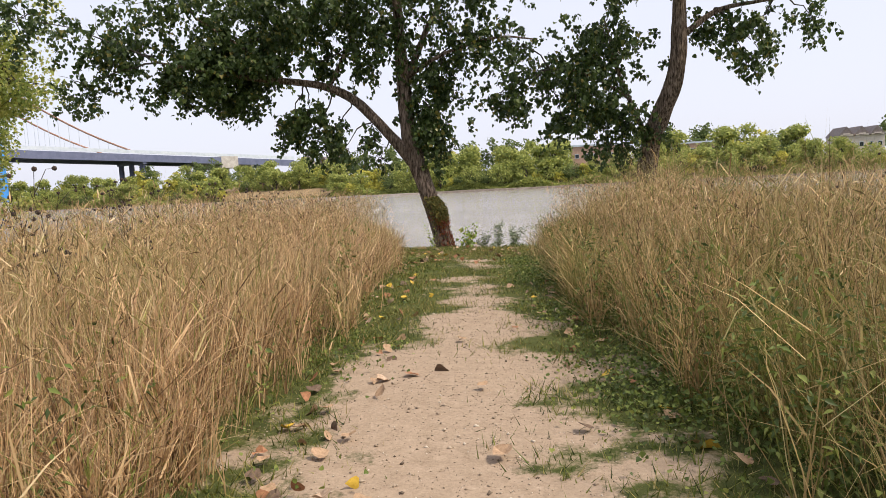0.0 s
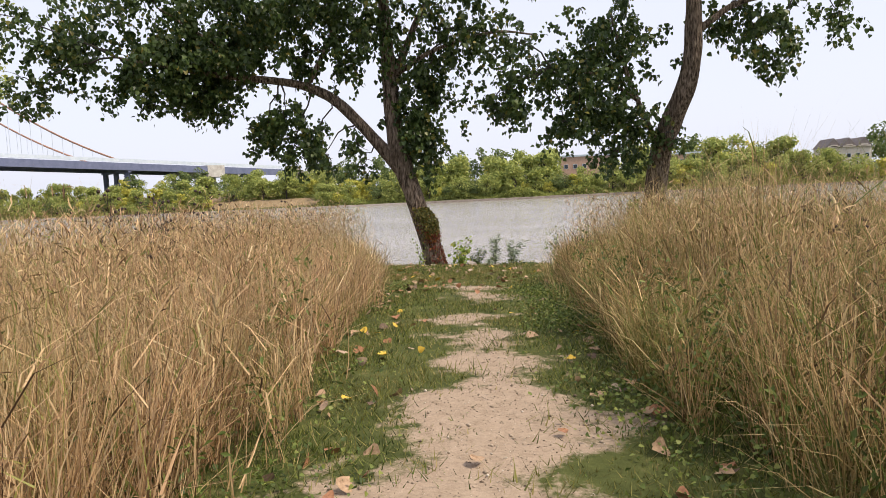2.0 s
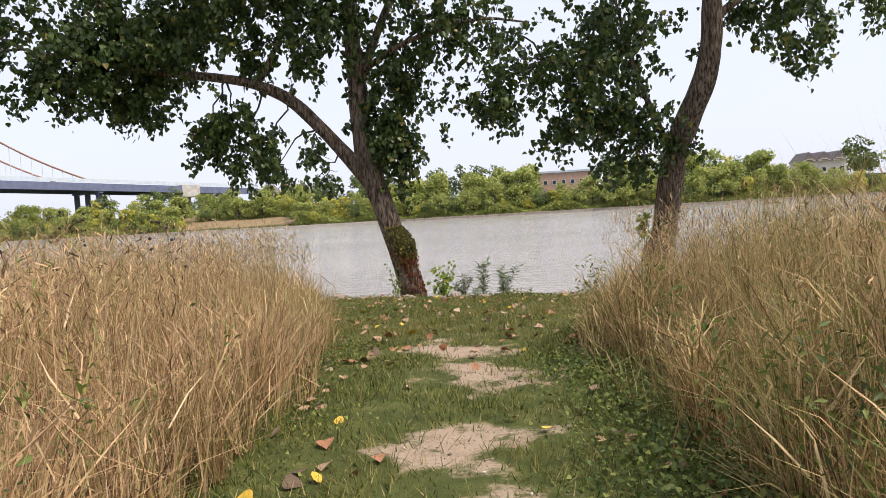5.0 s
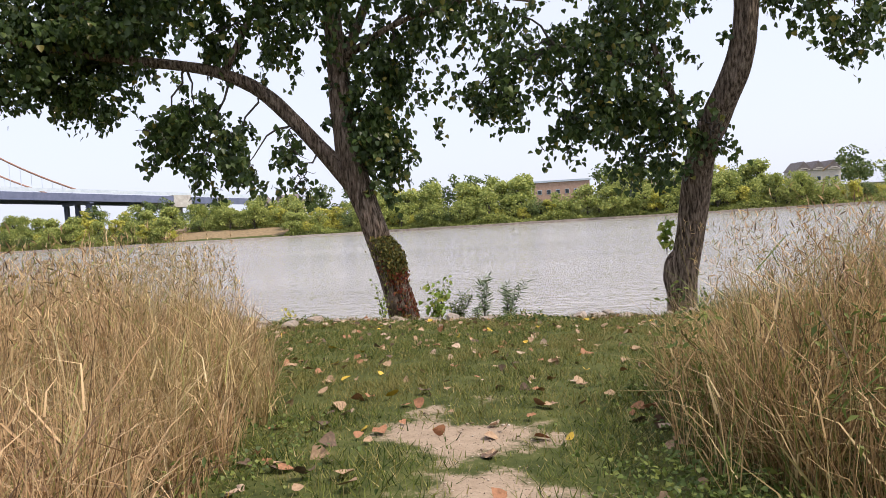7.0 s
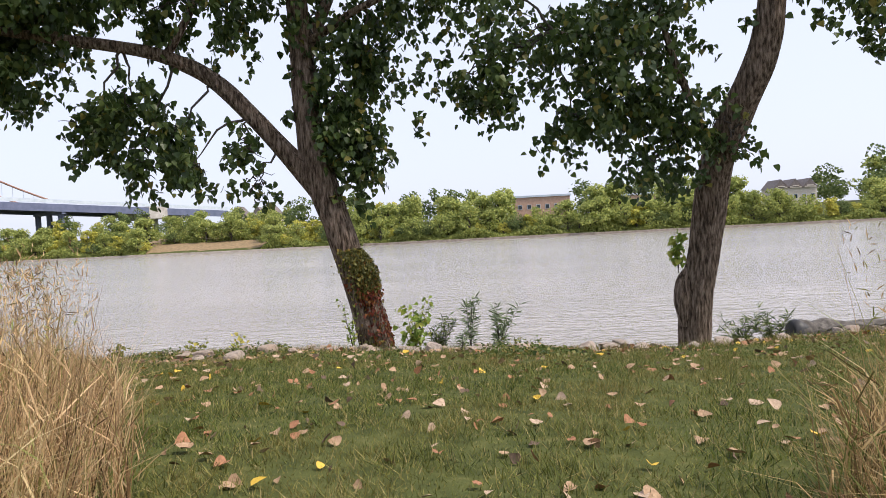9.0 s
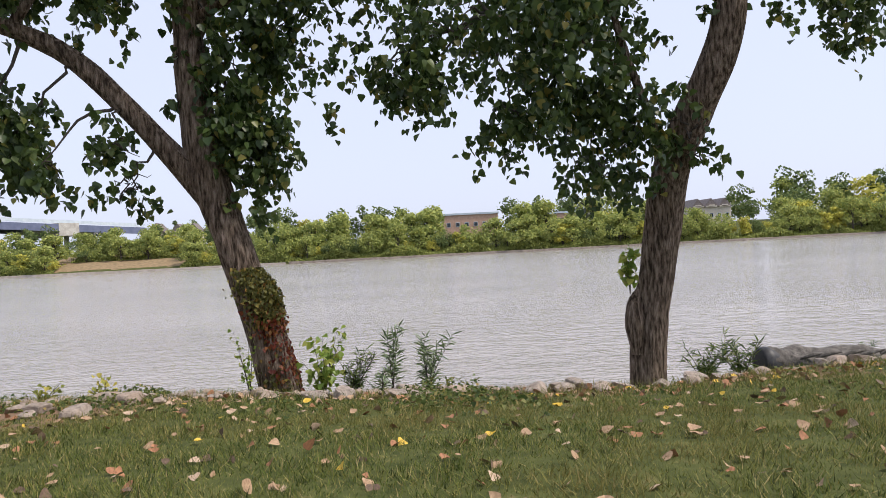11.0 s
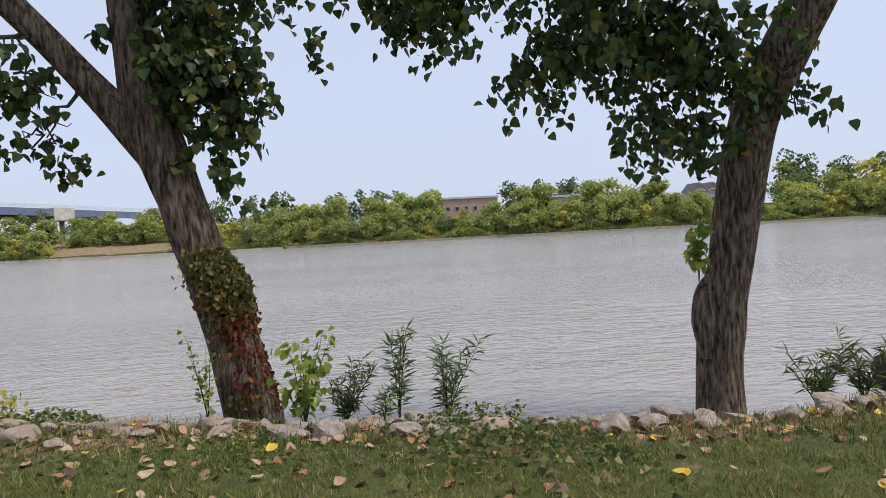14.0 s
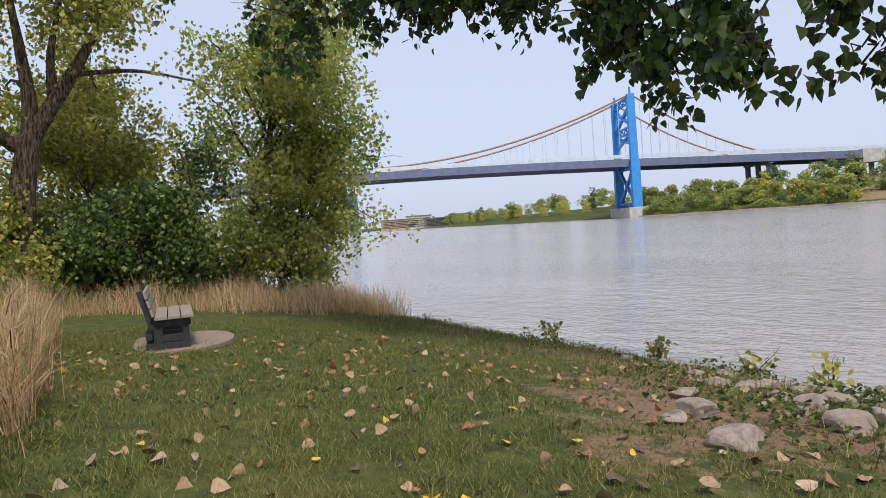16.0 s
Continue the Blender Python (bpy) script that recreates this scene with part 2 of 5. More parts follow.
def tube(points, radii, sides=10, wobble=0.0, freq=1.5, seed=0, rings=0):
    """A tapered limb along points: vertices and quads."""
    pts, rad = np.array(points, float), np.array(radii, float)
    if rings:
        s = np.linspace(0, len(pts) - 1, rings)
        k = np.arange(len(pts))
        fine = np.stack([np.interp(s, k, pts[:, i]) for i in range(3)], 1)
        soft = fine.copy()
        w = max(1, rings // len(pts) // 2)
        for i in range(1, rings - 1):
            lo, hi = max(0, i - w), min(rings, i + w + 1)
            j = min(i - lo, hi - 1 - i)
            soft[i] = fine[i - j : i + j + 1].mean(0)
        pts, rad = soft, np.interp(s, k, rad)
    n = len(pts)
    d = np.gradient(pts, axis=0)
    d /= np.linalg.norm(d, axis=1)[:, None] + 1e-9
    ref = np.array([0.0, 1.0, 0.0]) if abs(d[:, 1]).mean() < 0.8 else np.array([1.0, 0, 0])
    u = np.cross(d, ref)
    u /= np.linalg.norm(u, axis=1)[:, None] + 1e-9
    v = np.cross(d, u)
    a = np.linspace(0, 2 * np.pi, sides, endpoint=False)
    out = np.empty((n, sides, 3))
    for i in range(n):
        for j in range(sides):
            r = rad[i]
            if wobble:
                p = pts[i] * freq + (np.cos(a[j]) * 1.6, np.sin(a[j]) * 1.6, seed)
                r *= 1 + wobble * noise.noise(p) + wobble * 0.6 * noise.noise(Vector((math.cos(a[j]) * 5, math.sin(a[j]) * 5, pts[i][2] * 0.8 + seed)))
            out[i, j] = pts[i] + r * (np.cos(a[j]) * u[i] + np.sin(a[j]) * v[i])
    idx = np.arange(n * sides).reshape(n, sides)
    q = np.stack([idx[:-1], np.roll(idx, -1, 1)[:-1], np.roll(idx, -1, 1)[1:], idx[1:]], -1).reshape(-1, 4)
    return out.reshape(-1, 3), q


def joined(pieces):
    vs, fs, k = [], [], 0
    for v, f in pieces:
        vs.append(v)
        fs.append(f + k)
        k += len(v)
    return np.concatenate(vs), np.concatenate(fs)


def blades(rng, base, height, width, lean, lean_dir, curl, segs=3, kink=0.0):
    """Grass blades as tapered bent ribbons: vertices and triangles."""
    n = len(base)
    face = rng.uniform(0, np.pi, n)
    side = np.stack([np.cos(face), np.sin(face), np.zeros(n)], 1)
    out = np.stack([np.cos(lean_dir), np.sin(lean_dir), np.zeros(n)], 1)
    rows, drift = [], np.zeros((n, 3))
    for i in range(segs + 1):
        s = i / segs
        reach = lean * s + curl * s * s
        up = np.sqrt(np.maximum(1 - np.minimum(reach, 0.95) ** 2 * 0.6, 0.1)) * s
        c = base + height[:, None] * (out * reach[:, None] + np.array([0, 0, 1.0]) * up[:, None])
        if kink and i:
            drift = drift + rng.normal(0, kink / segs, (n, 3)) * (1, 1, 0.3)
            c = c + drift * height[:, None]
        w = width[:, None] * (1 - 0.75 * s ** 1.5) * 0.5
        rows += [c - side * w, c + side * w] if i < segs else [c]
    v = np.stack(rows, 1)
    m = v.shape[1]
    tri = []
    for i in range(segs - 1):
        a = 2 * i
        tri += [(a, a + 1, a + 3), (a, a + 3, a + 2)]
    a = 2 * (segs - 1)
    tri.append((a, a + 1, a + 2))
    f = (np.arange(n) * m)[:, None, None] + np.array(tri)[None]
    return v.reshape(-1, 3), f.reshape(-1, 3)


DELTOID = np.array([(0, 0, 0), (-0.34, 0.03, 0.07), (-0.48, 0.24, 0.1), (-0.33, 0.6, 0.05), (0, 1.0, -0.1), (0.33, 0.6, 0.05), (0.48, 0.24, 0.1), (0.34, 0.03, 0.07)])
DELTOID_TRI = np.array([(0, 2, 1), (0, 3, 2), (0, 4, 3), (0, 5, 4), (0, 6, 5), (0, 7, 6)])
LANCE = np.array([(0, 0, 0), (-0.06, 0.4, 0.03), (0, 1.0, -0.12), (0.06, 0.4, 0.03)])
KITE = np.array([(0, 0, 0), (-0.5, 0.42, 0.1), (0, 1.0, -0.08), (0.5, 0.42, 0.1)])
LANCE_TRI = np.array([(0, 2, 1), (0, 3, 2)])


def leaves(rng, at, size, droop=0.5, shape=DELTOID, tri=DELTOID_TRI):
    """Leaves at points, hanging by droop (0 flat, 1 straight down): vertices and triangles."""
    n = len(at)
    yaw = rng.uniform(0, 2 * np.pi, n)
    tilt = -(droop * np.pi / 2) + rng.normal(0, 0.45, n)
    roll = rng.normal(0, 0.7, n)
    v = shape[None] * size[:, None, None]
    c, s = np.cos(roll)[:, None], np.sin(roll)[:, None]
    v = np.stack([v[..., 0] * c + v[..., 2] * s, v[..., 1], -v[..., 0] * s + v[..., 2] * c], -1)
    c, s = np.cos(tilt)[:, None], np.sin(tilt)[:, None]
    v = np.stack([v[..., 0], v[..., 1] * c - v[..., 2] * s, v[..., 1] * s + v[..., 2] * c], -1)
    c, s = np.cos(yaw)[:, None], np.sin(yaw)[:, None]
    v = np.stack([v[..., 0] * c - v[..., 1] * s, v[..., 0] * s + v[..., 1] * c, v[..., 2]], -1)
    v = v + at[:, None]
    f = (np.arange(n) * len(shape))[:, None, None] + tri[None]
    return v.reshape(-1, 3), f.reshape(-1, 3)


# ---- ground, river, far bank ----
LIP_X = [-330, -60, -23, -16, -11, -7, -5, -3, -1, 1.3, 3, 4.5, 6, 8, 20, 60, 300]
LIP_Y = [64, 29, 26, 24.6, 24.2, 23.4, 22.7, 22.0, 21.3, 20.7, 20.5, 20.8, 21.0, 21.0, 21.5, 24, 30]
FAR_X = [-1600, -224, -214, -110, -35, 50, 190, 490]
FAR_Y = [940, 268, 262, 243, 235, 233, 233, 225]
SLOPE_S = [-14, -10, -7, -3.5, -1, 0, 2, 3.2, 6, 12]
SLOPE_Z = [0.0, -0.06, -0.2, -0.45, -0.72, -0.86, -1.55, -2.1, -3.2, -4.0]
BANK_S = [-40, -6, -1, 2, 12, 35, 70, 300]
BANK_Z = [-4.0, -3.0, -2.1, -1.0, 1.0, 4.5, 6.0, 8.0]


def lip(x):
    return np.interp(x, LIP_X, LIP_Y)


def ground_z(x, y):
    x, y = np.asarray(x, float), np.asarray(y, float)
    near = np.interp(y - lip(x), SLOPE_S, SLOPE_Z)
    far = np.interp(y - np.interp(x, FAR_X, FAR_Y), BANK_S, BANK_Z)
    z = np.maximum(near, far)
    z = z - (0.2 * np.clip((-x - 2.5) / 4, 0, 1) + 0.22 * np.clip((-x - 5.5) / 5, 0, 1)) * np.clip((y - 14.5) / 3, 0, 1) * (y < 60)
    rise = np.clip((x - 2.0) / 6, 0, 1) * np.clip((13 - y) / 6, 0, 1) * 0.35
    return z + rise + 0.02 * np.sin(x * 2.3 + y * 1.1) * np.cos(y * 1.9 - x * 0.7) * (z > -1.5)


def wear(x, y):
    """How bare the ground is: the trodden path, and the soil along the lip of the bank."""
    x, y = np.asarray(x, float), np.asarray(y, float)
    n = np.array([1.35 * noise.noise(Vector((a * 0.7, b * 1.6, 4.2))) + 0.8 * noise.noise(Vector((a * 3.1, b * 3.7, 1.7))) + 0.4 * noise.noise(Vector((a * 8.0, b * 9.0, 6.1))) for a, b in zip(x.ravel(), y.ravel())]).reshape(x.shape)
    middle = np.interp(y, [3, 6, 9, 12], [0.28, 0.2, 0.0, -0.1])
    path = 1.08 - 1.7 * np.abs(x - middle) + np.interp(y, [3, 5, 5.8, 6.6, 7.5, 8.6, 9.6, 10.6, 11.5, 12.1, 12.7, 13.4, 16], [0.9, 0.75, 0.1, 0.3, -0.3, 0.0, -0.4, -0.7, -0.55, -0.15, -0.8, -1.4, -2.5]) + 0.95 * n
    soil = 0.85 + 0.45 * np.exp(-(((x + 4.2) / 2.2) ** 2)) - 0.75 * np.abs(y - lip(x) + 0.1) + 0.5 * n - 2.0 * (np.abs(x + 1) > 12)
    bare = 1.45 - 0.75 * np.hypot((x + 3.9) * 0.75, (y - 21.0) * 1.1) + 0.5 * n
    return np.clip(np.maximum(np.maximum(path, soil), bare), -2, 2)


def build_ground():
    def axis(fine, step, ends, grow):
        out = list(np.arange(fine[0], fine[1] + 1e-6, step))
        s, v = step, fine[1]
        while v < ends[1]:
            s *= grow
            v += s
            out.append(v)
        s, v, lo = step, fine[0], []
        while v > ends[0]:
            s *= grow
            v -= s
            lo.append(v)
        return np.array(lo[::-1] + out)

    xs = axis((-14, 11), 0.16, (-3000, 3000), 1.09)
    ys = axis((-3, 27), 0.16, (-3000, 200), 1.09)
    ys = np.concatenate([ys[ys < 200], np.arange(200, 320, 2.0), np.geomspace(320, 3200, 25)])
    gx, gy = np.meshgrid(xs, ys)
    z = ground_z(gx, gy)
    idx = np.arange(gx.size).reshape(gx.shape)
    f = np.stack([idx[:-1, :-1], idx[:-1, 1:], idx[1:, 1:], idx[1:, :-1]], -1).reshape(-1, 4)
    close = (np.abs(gx) < 16) & (gy > -4) & (gy < 30)
    bareness = np.full(gx.shape, -2.0)
    bareness[close] = wear(gx[close], gy[close])
    me = mesh_of("ground", np.stack([gx, gy, z], -1).reshape(-1, 3), f, [M_GROUND], True)
    me.attributes.new("wear", "FLOAT", "POINT").data.foreach_set("value", bareness.ravel().astype(np.float32))
    tagged(new("ground", me), "trodden sandy path through short riverside turf", "ground", kind="structure")
    ws = np.array([(-3000, -3000, WATER), (3000, -3000, WATER), (3000, 3200, WATER), (-3000, 3200, WATER)])
    tagged(new("water", mesh_of("water", ws, [(0, 1, 2, 3)], [M_WATER])), "wide grey-brown river with small ripples", "river", kind="structure")


build_ground()


# ---- cottonwood trees on the bank ----
def crown_leaves(rng, clumps, per, size):
    """Leaves in drooping sprays within uneven clumps (x, y, z, rx, rz, density)."""
    at = []
    for x, y, z, rx, rz, dens in clumps:
        sprays = max(3, int(per * dens * rx * rz))
        c = rng.normal(0, 0.5, (sprays, 3)) * (rx, rx * 0.9, rz) + (x, y, z)
        for p in c:
            k = rng.integers(14, 30)
            t = np.sort(rng.uniform(0, 1, k))
            way = rng.normal(0, 1, 3) * (1, 1, 0.3)
            way /= np.linalg.norm(way)
            ln = rng.uniform(0.25, 0.6)
            q = p + way * ln * t[:, None] - np.array([0, 0, 0.35]) * (t[:, None] ** 2) + rng.normal(0, 0.07, (k, 3))
            at.append(q)
    at = np.concatenate(at)
    return leaves(rng, at, rng.uniform(0.07, 0.125, len(at)) * size, 0.6)


def limb_to(rng, a, b, r, sag=0.15):
    a, b = np.array(a, float), np.array(b, float)
    t = np.linspace(0, 1, 7)[:, None]
    p = a + (b - a) * t + np.array([0, 0, 1.0]) * (np.sin(t * np.pi) * sag) + rng.normal(0, 0.05, (7, 3)) * np.sin(t * np.pi)
    return tube(p, np.linspace(r, r * 0.25, 7), 7)


def nearest_on(lines, p):
    best = None
    for line in lines:
        for i, q in enumerate(line):
            d = np.linalg.norm(np.subtract(q, p)) + 0.5 * max(0, p[2] - q[2] - 1.0)
            if best is None or d < best[0]:
                best = (d, q)
    return best[1]


def cottonwood(name, label, base, trunk, trunk_r, limbs, clumps, seed, per=26, size=1.0):
    rng = np.random.default_rng(seed)
    tree = thing(name, pose(*base), label, "tree", "trees on the bank")
    local = lambda pts: [tuple(np.subtract(p, base)) for p in pts]
    v, f = tube(local(trunk), trunk_r, 36, 0.16, 1.3, seed, 90)
    part("trunk", mesh_of("trunk", v, f, [M_BARK], True), None, tree, "deeply furrowed grey-brown bark")
    lines = [trunk[2:]]
    for pts, rad in limbs:
        v, f = tube(local(pts), rad, 20, 0.14, 1.6, seed + 3, 40)
        part("limb", mesh_of("limb", v, f, [M_BARK], True), None, tree)
        lines.append(pts[1:])
    twigs = []
    for x, y, z, rx, rz, dens in clumps:
        a = nearest_on(lines, (x, y, z))
        twigs.append(limb_to(rng, np.subtract(a, base), np.subtract((x, y, z), base), 0.032))
        for k in range(4):
            e = np.array((x, y, z)) + rng.normal(0, 0.5, 3) * (rx, rx, rz)
            twigs.append(limb_to(rng, np.subtract((x, y, z), base) - rng.normal(0, 0.1, 3), e - base, 0.016, 0.05))
    v, f = joined(twigs)
    tagged(part("twig_mass", mesh_of("twig_mass", v, f, [M_TWIG], True), None, tree), kind="stuff")
    v, f = crown_leaves(rng, [(x - base[0], y - base[1], z - base[2], rx, rz, d) for x, y, z, rx, rz, d in clumps], per, size)
    tagged(part("crown", mesh_of("crown", v, f, [M_LEAF]), None, tree, "glossy dark green triangular leaves"), kind="stuff")
    return tree


T1_Y, T2_Y = 23.5, 24.4
cottonwood(
    "cottonwood_tree", "leaning cottonwood with vine-wrapped furrowed trunk", (-1.72, T1_Y, -1.6),
    [(-1.66, T1_Y, -1.9), (-1.77, T1_Y, -1.2), (-1.95, T1_Y, -0.4), (-2.2, T1_Y, 0.45), (-2.46, T1_Y, 1.25), (-2.75, T1_Y, 2.15), (-2.88, T1_Y, 3.15), (-2.94, T1_Y, 4.25), (-2.98, T1_Y, 5.4), (-3.04, T1_Y, 7.0), (-2.8, T1_Y + 0.2, 9.3)],
    [0.4, 0.33, 0.29, 0.275, 0.265, 0.29, 0.24, 0.22, 0.19, 0.15, 0.06],
    [
        ([(-2.66, T1_Y, 1.75), (-2.95, T1_Y - 0.05, 2.2), (-3.35, T1_Y - 0.1, 2.68), (-3.9, T1_Y - 0.2, 3.36), (-4.45, T1_Y - 0.3, 3.98), (-5.15, T1_Y - 0.45, 4.4), (-6.0, T1_Y - 0.7, 4.6), (-6.85, T1_Y - 1.0, 4.66), (-8.2, T1_Y - 1.5, 4.85), (-10.2, T1_Y - 2.0, 5.3)], [0.2, 0.19, 0.175, 0.16, 0.15, 0.13, 0.11, 0.095, 0.07, 0.03]),
        ([(-2.94, T1_Y, 4.2), (-2.55, T1_Y + 0.1, 5.2), (-2.0, T1_Y + 0.1, 6.4), (-1.1, T1_Y, 7.6)], [0.13, 0.11, 0.09, 0.04]),
        ([(-5.3, T1_Y - 0.5, 4.45), (-4.75, T1_Y - 0.4, 5.4), (-4.2, T1_Y - 0.4, 6.6)], [0.08, 0.065, 0.035]),
        ([(-2.93, T1_Y, 4.6), (-1.6, T1_Y - 0.3, 5.3), (0.2, T1_Y - 0.4, 5.7), (1.4, T1_Y - 0.3, 5.5)], [0.09, 0.06, 0.04, 0.02]),
        ([(-6.9, T1_Y - 1.0, 4.66), (-7.6, T1_Y - 1.4, 5.6), (-9.0, T1_Y - 1.8, 6.6)], [0.07, 0.05, 0.02]),
    ],
    [
        (-8.9, 22.6, 5.45, 1.86, 1.12, 0.85), (-6.8, 22.8, 6.25, 1.67, 0.85, 0.85), (-8.5, 22.6, 4.25, 1.07, 0.49, 0.85), (-10.0, 22.4, 4.65, 0.78, 0.63, 0.77), (-6.6, 22.9, 3.1, 0.43, 0.74, 0.9),
        (-5.3, 23, 2.9, 0.45, 0.65, 0.9), (-4.6, 23, 6.55, 1.34, 0.71, 0.77), (-1.8, 23.6, 4.4, 0.65, 1.11, 0.85), (-2.1, 23.4, 3.0, 0.64, 0.54, 0.85), (-0.8, 23.4, 5.7, 1.14, 0.83, 0.77),
        (-4.0, 23.2, 2.7, 0.45, 0.32, 0.6), (-12.1, 22, 5.85, 1.14, 0.91, 0.42), (-5.5, 23, 5.25, 0.74, 0.48, 0.68), (-3.4, 23.2, 6.1, 0.99, 0.56, 0.77), (-2.8, 23.7, 5.1, 0.5, 0.83, 0.6),
        (-14.5, 21.5, 6.95, 1.55, 1.08, 0.26), (-12.6, 21.5, 4.75, 1.1, 0.73, 0.3), (-11.7, 22, 5.95, 1.1, 1.03, 0.42), (-6.0, 23, 3.55, 0.66, 0.71, 0.77), (-8.0, 22.6, 4.25, 0.92, 0.46, 0.77),
        (-8.4, 22.6, 5.35, 1.65, 0.66, 0.77), (-2.2, 23.4, 3.7, 0.71, 0.8, 0.68), (-5.8, 22.8, 2.5, 0.26, 0.44, 0.9), (-4.9, 22.8, 2.4, 0.34, 0.41, 0.9), (-2.0, 23.6, 2.6, 0.53, 0.6, 1),
        (-2.0, 23.5, 2.0, 0.26, 0.32, 0.8), (-3.8, 23.2, 2.1, 0.34, 0.2, 0.6),
        (-4.2, 23.2, 5.3, 0.7, 0.6, 0.7), (-7.6, 22.5, 5.4, 1.4, 0.7, 0.9),
        (-3.4, 23.2, 7.6, 2.0, 1.0, 0.9), (-6.6, 22.4, 7.4, 2.0, 1.0, 0.8), (-9.6, 21.8, 7.2, 1.6, 0.9, 0.6), (-0.6, 23.0, 7.4, 1.6, 0.9, 0.8),
    ],
    11, 100, 1.25,
)
cottonwood(
    "cottonwood_tree", "cottonwood with bent trunk and a swollen knob", (4.47, T2_Y, -1.9),
    [(4.46, T2_Y, -2.4), (4.48, T2_Y, -1.6), (4.53, T2_Y, -0.6), (4.8, T2_Y, 0.69), (4.92, T2_Y - 0.2, 1.95), (5.14, T2_Y - 0.7, 2.86), (5.49, T2_Y - 1.1, 3.7), (5.64, T2_Y - 1.3, 4.5), (5.66, T2_Y - 1.4, 5.4), (5.68, T2_Y - 1.4, 6.4), (5.9, T2_Y - 1.2, 8.6)],
    [0.36, 0.315, 0.305, 0.31, 0.3, 0.3, 0.27, 0.25, 0.22, 0.18, 0.07],
    [
        ([(4.95, T2_Y - 0.25, 2.1), (4.45, T2_Y - 0.6, 3.1), (3.9, T2_Y - 0.9, 4.3), (3.5, T2_Y - 1.0, 6.0)], [0.085, 0.075, 0.06, 0.03]),
        ([(5.66, T2_Y - 1.4, 5.2), (6.8, T2_Y - 1.4, 6.0), (8.6, T2_Y - 1.2, 6.2)], [0.1, 0.08, 0.03]),
        ([(4.3, T2_Y - 0.1, -1.1), (4.24, T2_Y - 0.12, -0.6), (4.24, T2_Y - 0.12, -0.2), (4.34, T2_Y - 0.08, 0.05)], [0.14, 0.17, 0.12, 0.02]),
        ([(4.2, T2_Y - 0.7, 3.6), (3.0, T2_Y - 0.9, 4.4), (1.8, T2_Y - 1.0, 4.6)], [0.06, 0.045, 0.02]),
    ],
    [
        (2.8, 23.6, 4.1, 1.47, 1.05, 0.8), (2.3, 23.5, 3.0, 0.72, 0.38, 0.64), (0.3, 23.4, 3.9, 0.8, 0.64, 0.56), (0.8, 23.4, 5.4, 0.73, 0.58, 0.48), (3.5, 23.6, 5.4, 1.49, 0.93, 0.72),
        (3.7, 23.6, 3.2, 0.98, 0.52, 0.8), (7.8, 23.4, 5.3, 1.22, 0.7, 0.72), (7.8, 23.4, 4.4, 0.52, 0.38, 0.7), (6.5, 23.4, 5.6, 0.68, 0.54, 0.4), (9.7, 23.4, 5.6, 0.72, 0.43, 0.56),
        (5.0, 23.5, 2.6, 0.4, 0.26, 0.5), (2.1, 23.5, 2.85, 0.47, 0.37, 0.8), (3.6, 23.7, 2.1, 0.58, 0.39, 0.9), (5.2, 23.6, 2.3, 0.36, 0.31, 0.6), (0.6, 23.3, 3.6, 0.64, 0.37, 0.64),
        (4.2, 23.8, 2.7, 0.6, 0.5, 1), (1.3, 23.2, 4.5, 1.11, 0.37, 0.56),
        (4.6, 23.2, 7.6, 2.0, 1.1, 0.8), (7.8, 23.2, 7.8, 2.0, 1.1, 0.8),
    ],
    23, 96, 1.25,
)


# ---- tall grass on both sides of the path ----
def left_edge(y):
    return np.interp(y, [-4, 3.5, 5.3, 7, 8.5, 10.5, 12.4, 13.5, 15, 16.0, 16.7, 17.0], [-0.75, -0.6, -0.7, -0.85, -1.05, -1.15, -1.35, -1.7, -2.4, -3.4, -6.8, -12.0])


def right_edge(y):
    return np.interp(y, [-4, 3.5, 4.5, 6, 8, 11.3, 12.3, 13, 14, 14.6], [1.6, 1.5, 1.4, 1.15, 0.95, 0.85, 0.9, 1.1, 2.0, 5.0])


